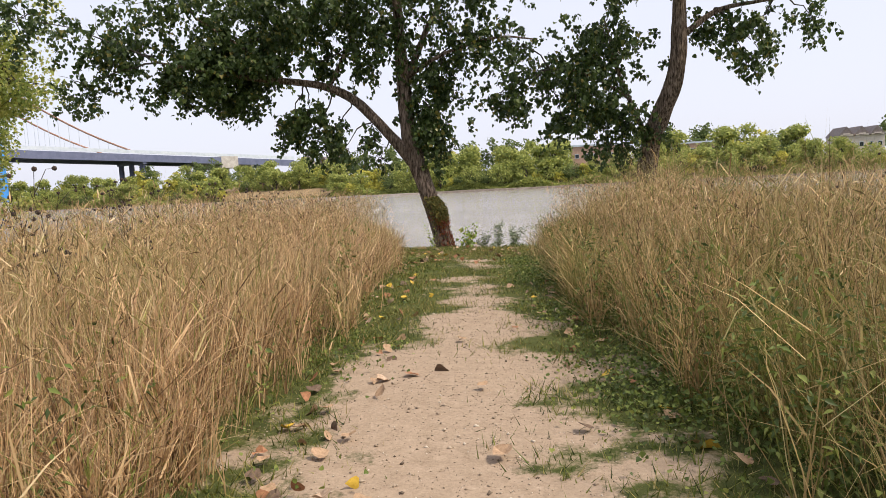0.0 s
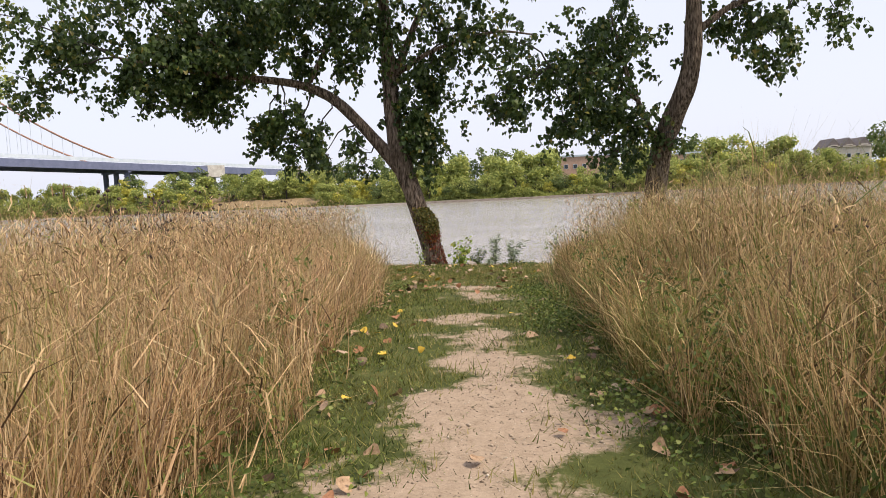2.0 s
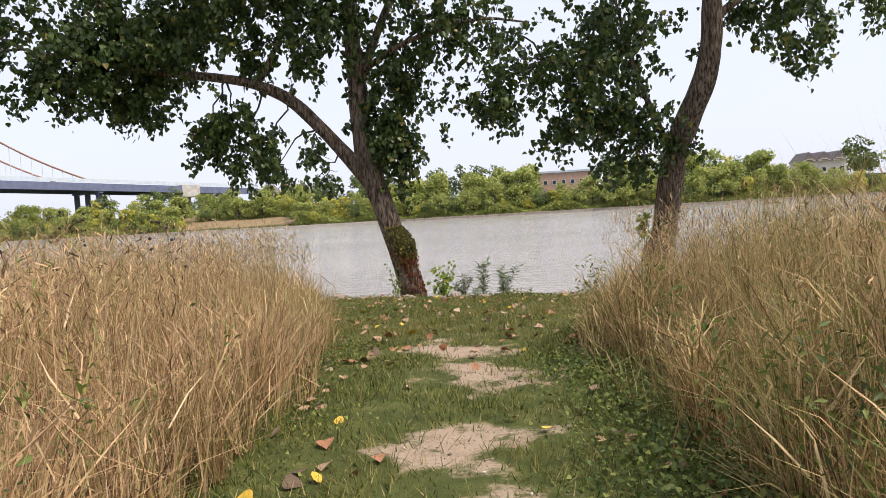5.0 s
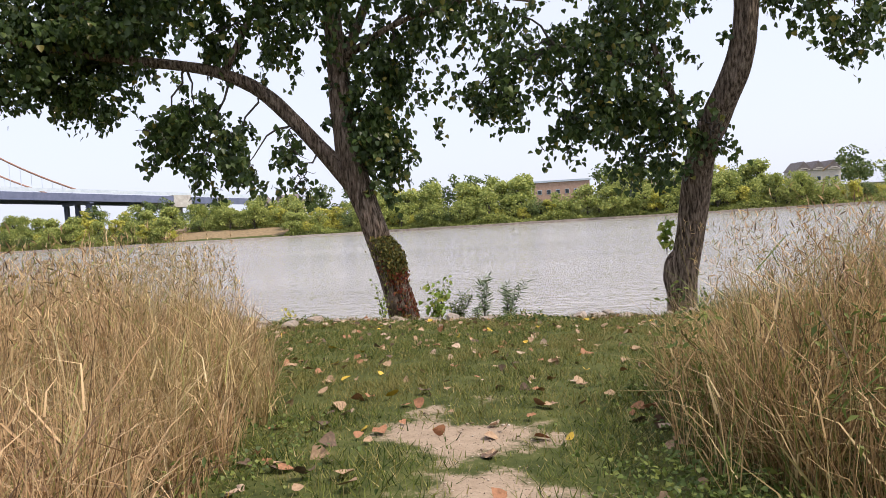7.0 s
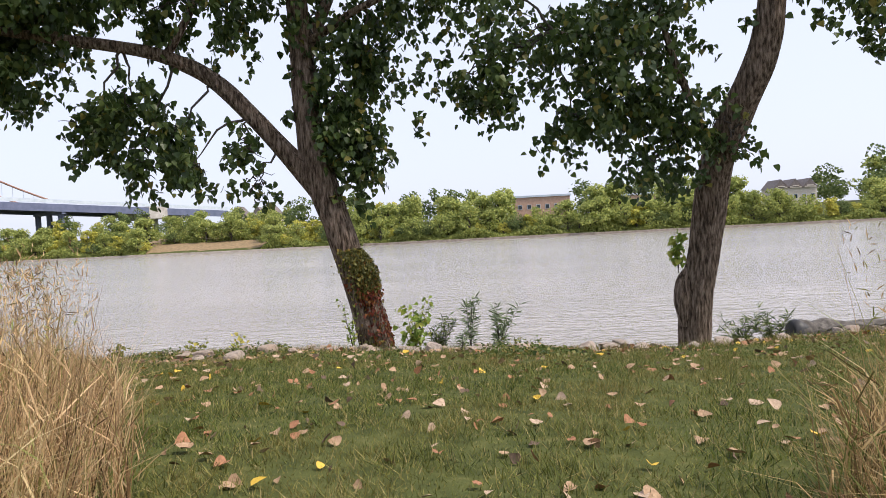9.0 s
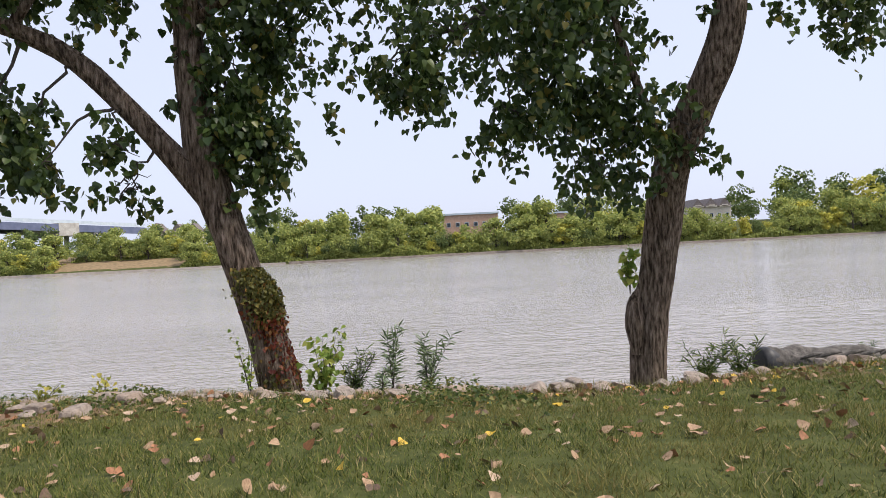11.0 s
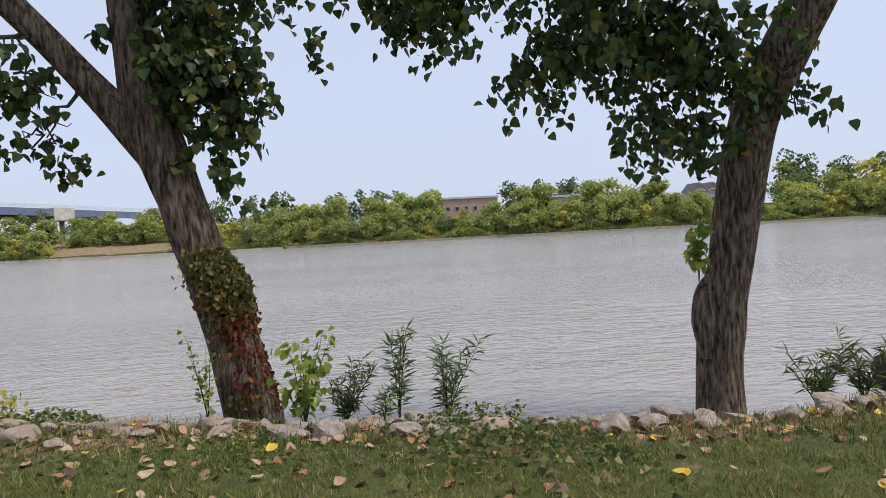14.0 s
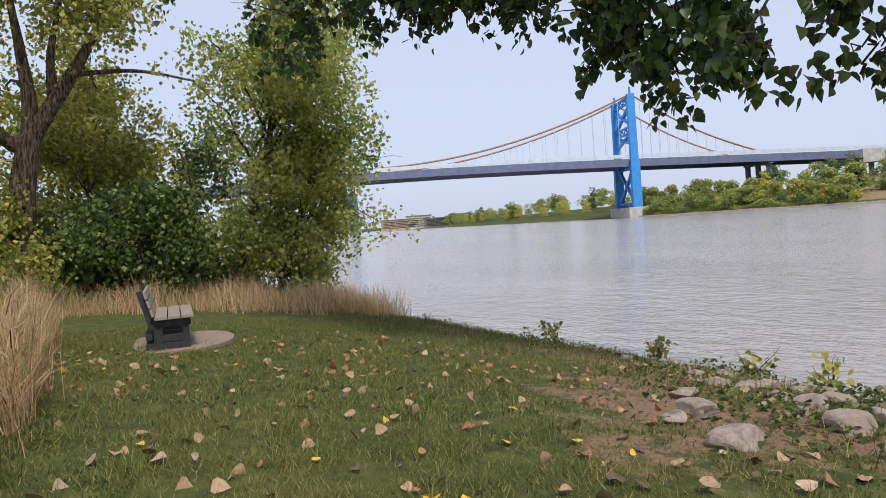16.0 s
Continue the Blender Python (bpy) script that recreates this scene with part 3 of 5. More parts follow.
def tall_grass(side, n, mat, name, label, seed):
    rng = np.random.default_rng(seed)
    y = rng.uniform(-1.0, 17.2 if side < 0 else 14.6, n)
    depth = rng.exponential(2.0, n) + rng.uniform(0, 0.12, n)
    x = (left_edge(y) if side < 0 else right_edge(y)) + side * depth
    # tufts: each cell of the meadow has its own size, and some stay empty
    ix, iy = np.floor(x / 0.31).astype(int), np.floor(y / 0.31).astype(int)
    cell = rng.uniform(0, 1, (256, 256, 5))[ix % 256, iy % 256]
    gone = np.where(depth < 1.2, 0.3, 0.12) + (0.3 * (y < 6.5) if side > 0 else 0)
    keep = (depth < 13) & ~((abs(x) < 1.0) & (y > 12.5)) & ((cell[:, 0] > gone) | (rng.uniform(0, 1, n) < 0.12))
    x, y, depth, ix, iy, cell = x[keep], y[keep], depth[keep], ix[keep], iy[keep], cell[keep]
    n = len(x)
    cx, cy = (ix + 0.25 + 0.5 * cell[:, 1]) * 0.31, (iy + 0.25 + 0.5 * cell[:, 2]) * 0.31
    pull = rng.uniform(0.15, 0.9, n)
    x, y = x + (cx - x) * pull, y + (cy - y) * pull
    fan = np.arctan2(y - cy, x - cx)
    tall = (0.55 + 0.4 * np.clip(depth / 1.2, 0, 1)) * (1.0 if side < 0 else 1.15)
    patchy = 0.85 + 0.25 * np.sin(x * 1.7 + y * 0.9) * np.cos(y * 1.3 - x * 0.6)
    h = tall * patchy * (0.75 + 0.45 * cell[:, 3]) * rng.beta(2.2, 1.3, n) * 1.25 + 0.1
    base = np.stack([x, y, ground_z(x, y) - 0.02], 1)
    bx, by, bh = x, y, h
    lean = np.abs(rng.normal(0.08, 0.12, n)) + (rng.uniform(0, 1, n) < (0.07 if side < 0 else 0.15)) * rng.uniform(0.2, 0.8, n)
    h = h * np.where(lean > 0.35, 0.55, 1.0)
    toward = (0.0 if side < 0 else np.pi) + rng.normal(0, 1.2, n)
    lean_dir = np.where((depth < 0.4) & (rng.uniform(0, 1, n) < 0.5), toward, fan + rng.normal(0, 0.9, n))
    width = np.where(rng.uniform(0, 1, n) < 0.5, rng.uniform(0.004, 0.0075, n), rng.uniform(0.002, 0.0042, n)) * (1 + depth * 0.07)
    v, f = blades(rng, base, h, width, lean, lean_dir, np.abs(rng.normal(0.08, 0.16, n)), 3, 0.11)
    pick = rng.choice(n, 40000)
    up = rng.uniform(0.08, 0.85, len(pick)) * bh[pick]
    spot = np.stack([bx[pick], by[pick], ground_z(bx[pick], by[pick]) + up], 1) + rng.normal(0, 0.03, (len(pick), 3)) * (1, 1, 0)
    v2, f2 = blades(rng, spot, rng.uniform(0.1, 0.34, len(pick)), rng.uniform(0.005, 0.011, len(pick)), rng.uniform(0.1, 0.8, len(pick)), rng.uniform(0, 6.28, len(pick)), rng.uniform(0.2, 1.2, len(pick)), 2, 0.3)
    v, f = joined([(v, f), (v2, f2)])
    tagged(new(name, mesh_of(name, v, f, [mat])), label, "tall grass", kind="stuff")


tall_grass(-1, 112000, M_STRAW, "tall_dry_grass", "straw-coloured tall dry grass along the path", 5)
tall_grass(1, 108000, M_STRAW_GREEN, "tall_mixed_grass", "tall half-green, half-dry meadow grass along the path", 6)


def lawn(n, name, x0, x1, y0, y1, seed, tall=1.0):
    rng = np.random.default_rng(seed)
    x, y = rng.uniform(x0, x1, n), rng.uniform(y0, y1, n)
    left, right = left_edge(np.minimum(y, 17.0)), right_edge(np.minimum(y, 14.6))
    keep = (y < lip(x) + 0.3) & ((x > left - 0.4) | (y > 17)) & ((x < right + 0.4) | (y > 14.4))
    x, y = x[keep], y[keep]
    keep = wear(x, y) + rng.normal(0, 0.42, len(x)) < 0.38
    x, y = x[keep], y[keep]
    n = len(x)
    base = np.stack([x, y, ground_z(x, y) - 0.005], 1)
    tuft = 0.8 + 0.5 * np.sin(x * 5.1 + y * 2.3) * np.sin(y * 4.7 - x * 1.9)
    v, f = blades(rng, base, rng.uniform(0.03, 0.1, n) * tuft * tall, rng.uniform(0.004, 0.009, n), np.abs(rng.normal(0.3, 0.3, n)), rng.uniform(0, 6.28, n), np.abs(rng.normal(0.35, 0.3, n)), 1)
    tagged(new(name, mesh_of(name, v, f, [M_TURF])), "short uneven lawn grass with dry patches", "lawn", kind="stuff")


lawn(560000, "lawn_grass", -6, 6, 2, 22.5, 8)
lawn(170000, "lawn_grass", -15, -6, 13, 26, 9, 1.2)
lawn(40000, "lawn_grass", 6, 13, 13, 21.5, 10, 1.2)


# ---- far bank: trees, shrubs, pier, buildings ----
def far_tree(name, label, mat, height, spread, seed, slim=False):
    """A bank tree: short trunk with a few limbs and a crown of leaf sprays in uneven lobes."""
    rng = np.random.default_rng(seed)
    tree = thing(name, pose(0, 0, 0), label, "tree", "trees on the far bank")
    pieces = [tube([(0, 0, -0.8), (0.1, 0, height * 0.25), (0.0, 0.1, height * 0.6)], [height * 0.03, height * 0.022, height * 0.008], 7)]
    at = []
    lobes = 15
    for k in range(lobes):
        h = rng.uniform(0.22, 0.9) if not slim else rng.uniform(0.12, 0.97)
        wide = spread * (1 - abs(h - 0.45) * 1.25) if not slim else spread * (1.05 - h)
        a = rng.uniform(0, 6.28)
        c = np.array([math.cos(a) * wide * rng.uniform(0.25, 0.9), math.sin(a) * wide * rng.uniform(0.25, 0.9), h * height])
        r = spread * rng.uniform(0.28, 0.5) * (0.6 if slim else 1)
        pieces.append(tube([(0, 0, c[2] * 0.5), c * (0.6, 0.6, 0.8), c], [height * 0.012, height * 0.007, height * 0.003], 5))
        n = 85
        d = rng.normal(0, 1, (n, 3))
        d /= np.linalg.norm(d, axis=1)[:, None]
        at.append(c + d * r * rng.uniform(0.55, 1.08, n)[:, None] * (1, 1, 0.8))
    v, f = joined(pieces)
    part("trunk", mesh_of("trunk", v, f, [M_TWIG], True), None, tree)
    at = np.concatenate(at)
    v, f = leaves(rng, at, rng.uniform(0.4, 0.9, len(at)) * height / 11, 0.45, KITE, LANCE_TRI)
    tagged(part("crown", mesh_of("crown", v, f, [mat]), None, tree), kind="stuff")
    return tree


def far_y(x):
    return float(np.interp(x, FAR_X, FAR_Y))


def plant_far_bank():
    rng = np.random.default_rng(77)
    kinds = [
        far_tree("bank_tree", "round green tree on the far river bank", M_FAR_GREEN, 10, 4.2, 1),
        far_tree("bank_tree", "wide green tree on the far river bank", M_FAR_GREEN, 9, 4.8, 2),
        far_tree("bank_tree", "yellow-green autumn tree on the far river bank", M_FAR_YELLOW, 10, 3.6, 3),
        far_tree("bank_tree", "dark green tree behind the far river bank", M_FAR_DARK, 12, 4.2, 4),
        far_tree("bank_tree", "yellowing shrubby tree on the far river bank", M_FAR_YELLOW, 7, 3.6, 5),
        far_tree("bank_tree", "dense dark shrubby tree on the far river bank", M_FAR_DARK, 8, 4.4, 6),
        far_tree("conifer_tree", "slim dark conifer behind the far river bank", M_FAR_DARK, 13, 2.2, 9, True),
    ]
    spots = []
    x = -215.0
    while x < 320:
        setback = 15 if -108 < x < -66 else 2.0
        if abs(x + 218) > 14:
            spots.append((x, setback + rng.uniform(0, 4), rng.choice([0, 1, 1, 2, 4, 4, 5, 0]), rng.uniform(0.8, 1.15)))
        if not (18 < x < 46 or 108 < x < 142) and rng.uniform() < 0.85:
            spots.append((x + rng.uniform(-2, 2), setback + rng.uniform(7, 14), rng.choice([0, 1, 2, 0, 5]), rng.uniform(1.0, 1.4)))
        x += rng.uniform(2.5, 4.2) * (1 + max(0, x) / 400)
    x = -180.0
    while x < 340:
        if not (17 < x < 47) and not (106 < x < 142):
            spots.append((x, rng.uniform(36, 75), rng.choice([3, 3, 0, 5, 2]), rng.uniform(1.0, 1.5) + 0.5 * (x > 165)))
        x += rng.uniform(3, 5.6)
    for cx in (-85, -48, 1, 6, 78):
        spots.append((cx, 60, 6 if cx < 0 else 3, 1.25))
    x = -1100.0
    while x < -236:
        spots.append((x, 8 + rng.uniform(0, 30), rng.choice([0, 1, 2, 3]), rng.uniform(0.9, 1.5)))
        x += rng.uniform(5, 9)
    used, behind = set(), {}
    for x, s, k, size in spots:
        y = far_y(x) + s
        size *= float(np.interp(x, [-250, -210, -110, -30, 60, 160, 300], [1.0, 0.78, 0.76, 0.88, 1.0, 1.05, 1.1]))
        m = pose(x, y, float(ground_z(x, y)) - 0.3, 0, 0, rng.uniform(0, 360)) @ Matrix.Diagonal((size * rng.uniform(0.85, 1.2), size * rng.uniform(0.85, 1.2), size, 1))
        if k not in used:
            used.add(k)
            kinds[k].matrix_world = m
        elif x < -236 or s > 30:
            behind.setdefault(next(c.data for c in kinds[k].children if c.name.startswith("crown")), []).append(np.array(m))
        else:
            copy_thing(kinds[k], m)
    # the woods behind and far upstream, too far off to be told apart
    for me, places in behind.items():
        co = np.empty(len(me.vertices) * 3, np.float32)
        me.vertices.foreach_get("co", co)
        co = co.reshape(-1, 4, 3)[::2].reshape(-1, 3)
        tri = (np.arange(len(co) // 4) * 4)[:, None, None] + LANCE_TRI[None]
        v, f = joined([(co @ m[:3, :3].T + m[:3, 3], tri.reshape(-1, 3)) for m in places])
        tagged(new("far_woods", mesh_of("far_woods", v, f, [me.materials[0]])), "mixed green woods behind the far river bank", "woods", kind="stuff")


plant_far_bank()


def bank_scrub():
    """Low scrub that closes the foot of the far bank."""
    rng = np.random.default_rng(31)
    n = 90000
    x = rng.uniform(-210, 350, n)
    s = rng.exponential(3.0, n)
    s = np.where((x > -108) & (x < -66), s + 15, s + 0.4)
    y = np.interp(x, FAR_X, FAR_Y) + s
    z = ground_z(x, y) + rng.uniform(0, 3.4, n) * (0.6 + 0.4 * np.sin(x * 0.3))
    v, f = leaves(rng, np.stack([x, y, z], 1), rng.uniform(0.3, 0.7, n), 0.4, KITE, LANCE_TRI)
    tagged(new("bank_scrub", mesh_of("bank_scrub", v, f, [M_FAR_GREEN])), "low green scrub along the far waterline", "shrubs", kind="stuff")


bank_scrub()
M_SHOREWALL = surface("stained_shore_wall", (0.2, 0.17, 0.14), (0.36, 0.32, 0.28), 0.8, 0.95, 0.3, 0.05)
M_SCREE = surface("brown_bank_stones", (0.09, 0.075, 0.06), (0.26, 0.22, 0.18), 1.2, 0.95, 0.6, 0.1)
M_DRY_BANK = surface("dry_bank_grass", (0.16, 0.12, 0.06), (0.32, 0.22, 0.12), 0.9, 0.95, 0.4, 0.1)


def shore_band(name, label, x0, x1, inner, outer, top, mat, category, step=6.0):
    """A strip that follows the far shore, with uneven top."""
    xs = np.arange(x0, x1 + 0.1, step)
    rng = np.random.default_rng(int(abs(x0)))
    rows = []
    for x in xs:
        y = far_y(x)
        r = rng.uniform(-0.1, 0.1)
        rows.append([(x, y + outer, WATER - 1.0), (x, y + outer, WATER + top + r), (x, y + inner, WATER + top + r * 0.5), (x, y + inner, WATER - 1.0)])
    v = np.array(rows).reshape(-1, 3)
    i = np.arange(len(xs) * 4).reshape(-1, 4)
    f = [(i[a, b], i[a + 1, b], i[a + 1, b + 1], i[a, b + 1]) for a in range(len(xs) - 1) for b in range(3)]
    tagged(new(name, mesh_of(name, v, f, [mat])), label, category, kind="structure")


shore_band("shore_wall", "pale low concrete shore wall on the far bank", -212, -32, 2.4, -1.5, 0.6, M_SHOREWALL, "shore wall")
shore_band("shore_stones", "brown stony foot of the far bank", -31, 360, 1.5, -1.2, 0.7, M_SCREE, "stones")


def dry_terrace():
    xs, ss = np.arange(-116, -58, 3.0), np.array([2.0, 9.0, 24.0, 34.0])
    v = np.array([(x, far_y(x) + s, z) for x in xs for s, z in zip(ss, (-1.1, 0.9, 3.2, 4.6))])
    i = np.arange(len(v)).reshape(len(xs), 4)
    f = [(i[a, b], i[a + 1, b], i[a + 1, b + 1], i[a, b + 1]) for a in range(len(xs) - 1) for b in range(3)]
    tagged(new("dry_terrace", mesh_of("dry_terrace", v, f, [M_DRY_BANK])), "open slope of dry brown grass above the shore wall", "bank", kind="structure")


dry_terrace()


def house(name, label, x, y, z, w, d, h, wall, gables=1, windows=4, turn=0, flat=False):
    b = thing(name, pose(x, y, z, 0, 0, turn), label, "building")
    part("wall", boxes(((w, d, h + 3), (0, 0, h / 2 - 1.5))), wall, b)
    if flat:
        part("roof", boxes(((w + 0.8, d + 0.8, 0.7), (0, 0, h + 0.35))), M_RAIL, b, "pale flat roof edge")
    else:
        for k in range(gables):
            gw = w / gables
            cx = -w / 2 + gw * (k + 0.5)
            bm = bmesh.new()
            r = h + gw * 0.62
            p = [bm.verts.new(c) for c in ((cx - gw * 0.55, -d / 2 - 0.5, h - 0.1), (cx + gw * 0.55, -d / 2 - 0.5, h - 0.1), (cx, -d / 2 - 0.5, r), (cx - gw * 0.55, d / 2 + 0.5, h - 0.1), (cx + gw * 0.55, d / 2 + 0.5, h - 0.1), (cx, d / 2 + 0.5, r))]
            for q in ((0, 1, 2), (5, 4, 3), (0, 2, 5, 3), (2, 1, 4, 5), (1, 0, 3, 4)):
                bm.faces.new([p[i] for i in q])
            part("roof", bm, M_ROOF, b)
            part("gable", boxes(((gw * 0.8, 0.2, 0.5), (cx, -d / 2 - 0.55, h + 0.15)), ((gw * 0.45, 0.2, gw * 0.14), (cx, -d / 2 - 0.55, h + 0.45))), M_WALL_PALE, b)
    for k in range(windows):
        cx = -w / 2 + w * (k + 0.5) / windows
        win = part("window", boxes(((1.3, 0.14, 1.4), (cx, -d / 2 - 0.07, h * 0.55))), M_GLASS, b)
        part("frame", boxes(((1.6, 0.1, 1.7), (cx, -d / 2 - 0.04, h * 0.55))), M_RAIL, win)
    return b


house("brick_building", "long low brick building with pale roof edge above far trees", 32.5, 276, 4.6, 20.5, 14, 8.0, M_WALL_BRICK, windows=6, flat=True)
house("gabled_house", "pale gabled house with brown roof on the far bluff", 126.0, 273, 4.0, 16, 10, 7.2, M_WALL_PALE, 3, 5)
house("brick_building", "brown brick building among far trees", 71.0, 285, 6, 14, 9, 6.0, M_WALL_BRICK, windows=4, flat=True)
house("pale_house", "small pale house behind far trees", -80.0, 300, 6, 12, 8, 6.0, M_WALL_PALE, 2, 4)
house("pale_house", "small pale house behind far trees", -92.0, 302, 6, 8, 8, 5.5, M_WALL_PALE, 1, 3)


# ---- blue suspension bridge ----
FAR_T, AXIS = Vector((-221.0, 269.5, 0)), Vector((-0.556, -0.832, 0))
CROSS = Vector((0.832, -0.556, 0))
SPAN, HALF, TOP, DECK = 232.0, 13.5, 53.5, 24.3


def on_bridge(s, c, z):
    """A place s metres along the deck from the far tower, c metres across it."""
    return FAR_T + AXIS * s + CROSS * c + Vector((0, 0, z))


def deck_z(s):
    if s < 0:
        return DECK + s * 0.035
    return DECK + 2.2 * math.sin(math.pi * min(s, SPAN) / SPAN)


def tower(bridge, s):
    for c in (-HALF, HALF):
        bm = bmesh.new()
        beam(bm, on_bridge(s, c * 1.12, WATER + 3), on_bridge(s, c * 1.06, deck_z(s)), 4.0, 3.4)
        beam(bm, on_bridge(s, c * 1.06, deck_z(s)), on_bridge(s, c, TOP), 3.3, 2.8)
        beam(bm, on_bridge(s, c, TOP), on_bridge(s, c, TOP + 3.2), 0.7, 0.7)
        part("leg", bm, M_BLUE, bridge)
    part("pier", boxes(((9, 2.6 * HALF, 8), on_bridge(s, 0, WATER + 0.6), Matrix.Rotation(math.atan2(AXIS.y, AXIS.x), 3, "Z"), 0.25)), M_CONCRETE, bridge, "pale concrete pier")
    for z0, z1 in ((WATER + 6, DECK - 3), (DECK + 7, 36.5), (39.5, TOP - 4)):
        for a, b in ((z0, z1), (z1, z0)):
            part("brace", beam(bmesh.new(), on_bridge(s, -HALF, a), on_bridge(s, HALF, b), 1.3, 1.3), M_BLUE, bridge)
    for z in (WATER + 5, DECK - 2.5, 38, TOP - 2):
        bm = bmesh.new()
        for dz in (-1.4, 1.4):
            beam(bm, on_bridge(s, -HALF, z + dz), on_bridge(s, HALF, z + dz), 0.9, 0.9)
        for k in range(8):
            c0 = -HALF + k * HALF / 4
            beam(bm, on_bridge(s, c0, z + (1.4 if k % 2 else -1.4)), on_bridge(s, c0 + HALF / 4, z + (-1.4 if k % 2 else 1.4)), 0.5, 0.5)
        part("strut", bm, M_BLUE, bridge)


def build_bridge():
    bridge = thing("suspension_bridge", pose(0, 0, 0), "blue steel suspension bridge over the river", "bridge")
    tower(bridge, 0)
    tower(bridge, SPAN)
    ss = list(np.arange(-150, SPAN + 70, 8.0))
    for a, b in zip(ss, ss[1:]):
        za, zb = deck_z(a), deck_z(b)
        for c in (-HALF, HALF):
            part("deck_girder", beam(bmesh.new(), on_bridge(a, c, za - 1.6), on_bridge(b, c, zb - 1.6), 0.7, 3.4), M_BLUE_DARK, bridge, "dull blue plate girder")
            part("railing", beam(bmesh.new(), on_bridge(a, c * 1.02, za + 1.3), on_bridge(b, c * 1.02, zb + 1.3), 0.3, 1.5), M_RAIL, bridge, "pale railing")
        part("deck", beam(bmesh.new(), on_bridge(a, 0, za - 0.4), on_bridge(b, 0, zb - 0.4), 2 * HALF - 1.0, 0.5), M_CONCRETE, bridge)
    side = 58.0
    for c in (-HALF, HALF):
        main = [on_bridge(s, c, deck_z(SPAN / 2) + 2.0 + (TOP - deck_z(SPAN / 2) - 2.0) * ((s - SPAN / 2) / (SPAN / 2)) ** 2) for s in np.linspace(0, SPAN, 41)]
        back = [on_bridge(-s, c, TOP + (deck_z(-side) + 1.0 - TOP) * s / side - 3.0 * math.sin(math.pi * s / side)) for s in np.linspace(0, side, 15)]
        near = [on_bridge(SPAN + s, c, TOP + (deck_z(SPAN) + 1.0 - TOP) * s / side - 3.0 * math.sin(math.pi * s / side)) for s in np.linspace(0, side, 15)]
        for line in (main, back, near):
            v, f = tube(line, [0.42] * len(line), 8)
            part("cable", mesh_of("cable", v, f, [M_CABLE], True), None, bridge, "rust-red main cable")
            for i, p in enumerate(line[1:-1]):
                s = (p - FAR_T).dot(AXIS)
                if p.z - deck_z(s) > 1.5:
                    part("suspender", beam(bmesh.new(), p, (p.x, p.y, deck_z(s)), 0.16, 0.16), M_RAIL, bridge)
    for s in (-62, -98, -122):
        bm = bmesh.new()
        for c in (-HALF * 0.8, 0, HALF * 0.8):
            beam(bm, on_bridge(s, c, -1), on_bridge(s, c, deck_z(s) - 3), 1.8, 1.8)
        beam(bm, on_bridge(s, -HALF, deck_z(s) - 3.4), on_bridge(s, HALF, deck_z(s) - 3.4), 1.8, 1.6)
        part("bent", bm, M_BLUE_DARK if s > -90 else M_CONCRETE, bridge)
    part("abutment", boxes(((10, 28, 6), on_bridge(-108, 0, deck_z(-108) - 2.2), Matrix.Rotation(math.atan2(AXIS.y, AXIS.x), 3, "Z"))), M_CONCRETE, bridge, "pale concrete abutment")


build_bridge()


def far_town():
    """Tall blue-glass block and low buildings upstream."""
    M_BLUEGLASS = surface("blue_curtain_wall", (0.03, 0.12, 0.22), (0.06, 0.2, 0.33), 0.3, 0.25, 0.05)

    def at(bearing, d):
        a = radians(bearing)
        return -0.65 - math.sin(a) * d, 16.4 + math.cos(a) * d

    for bearing, d, w, h, mat, name, label in (
        (64.0, 900, 26, 48, M_BLUEGLASS, "glass_tower", "blue glass office block upstream"),
        (65.3, 860, 40, 20, M_WALL_PALE, "stone_building", "pale low building beside the glass block"),
        (59.8, 1100, 60, 14, M_WALL_BRICK, "brick_building", "low brick building far upstream"),
        (58.2, 1100, 40, 18, M_WALL_PALE, "stone_building", "pale building far upstream"),
        (56.4, 1050, 50, 12, M_ROOF, "boat_shed", "grey boat shed far upstream"),
        (54.8, 1000, 30, 15, M_WALL_PALE, "stone_building", "pale building far upstream"),
    ):
        x, y = at(bearing, d)
        b = thing(name, pose(x, y, 0, 0, 0, bearing), label, "building")
        part("wall", boxes(((w, 20, h + 4), (0, 0, h / 2 - 2))), mat, b)
        part("roof", boxes(((w + 2, 22, 1.5), (0, 0, h + 0.75))), M_ROOF, b)
        for k in range(5):
            part("window_band", boxes(((w * 0.86, 0.6, h * 0.07), (0, -10.2, h * (0.14 + 0.17 * k)))), M_GLASS, b)


far_town()


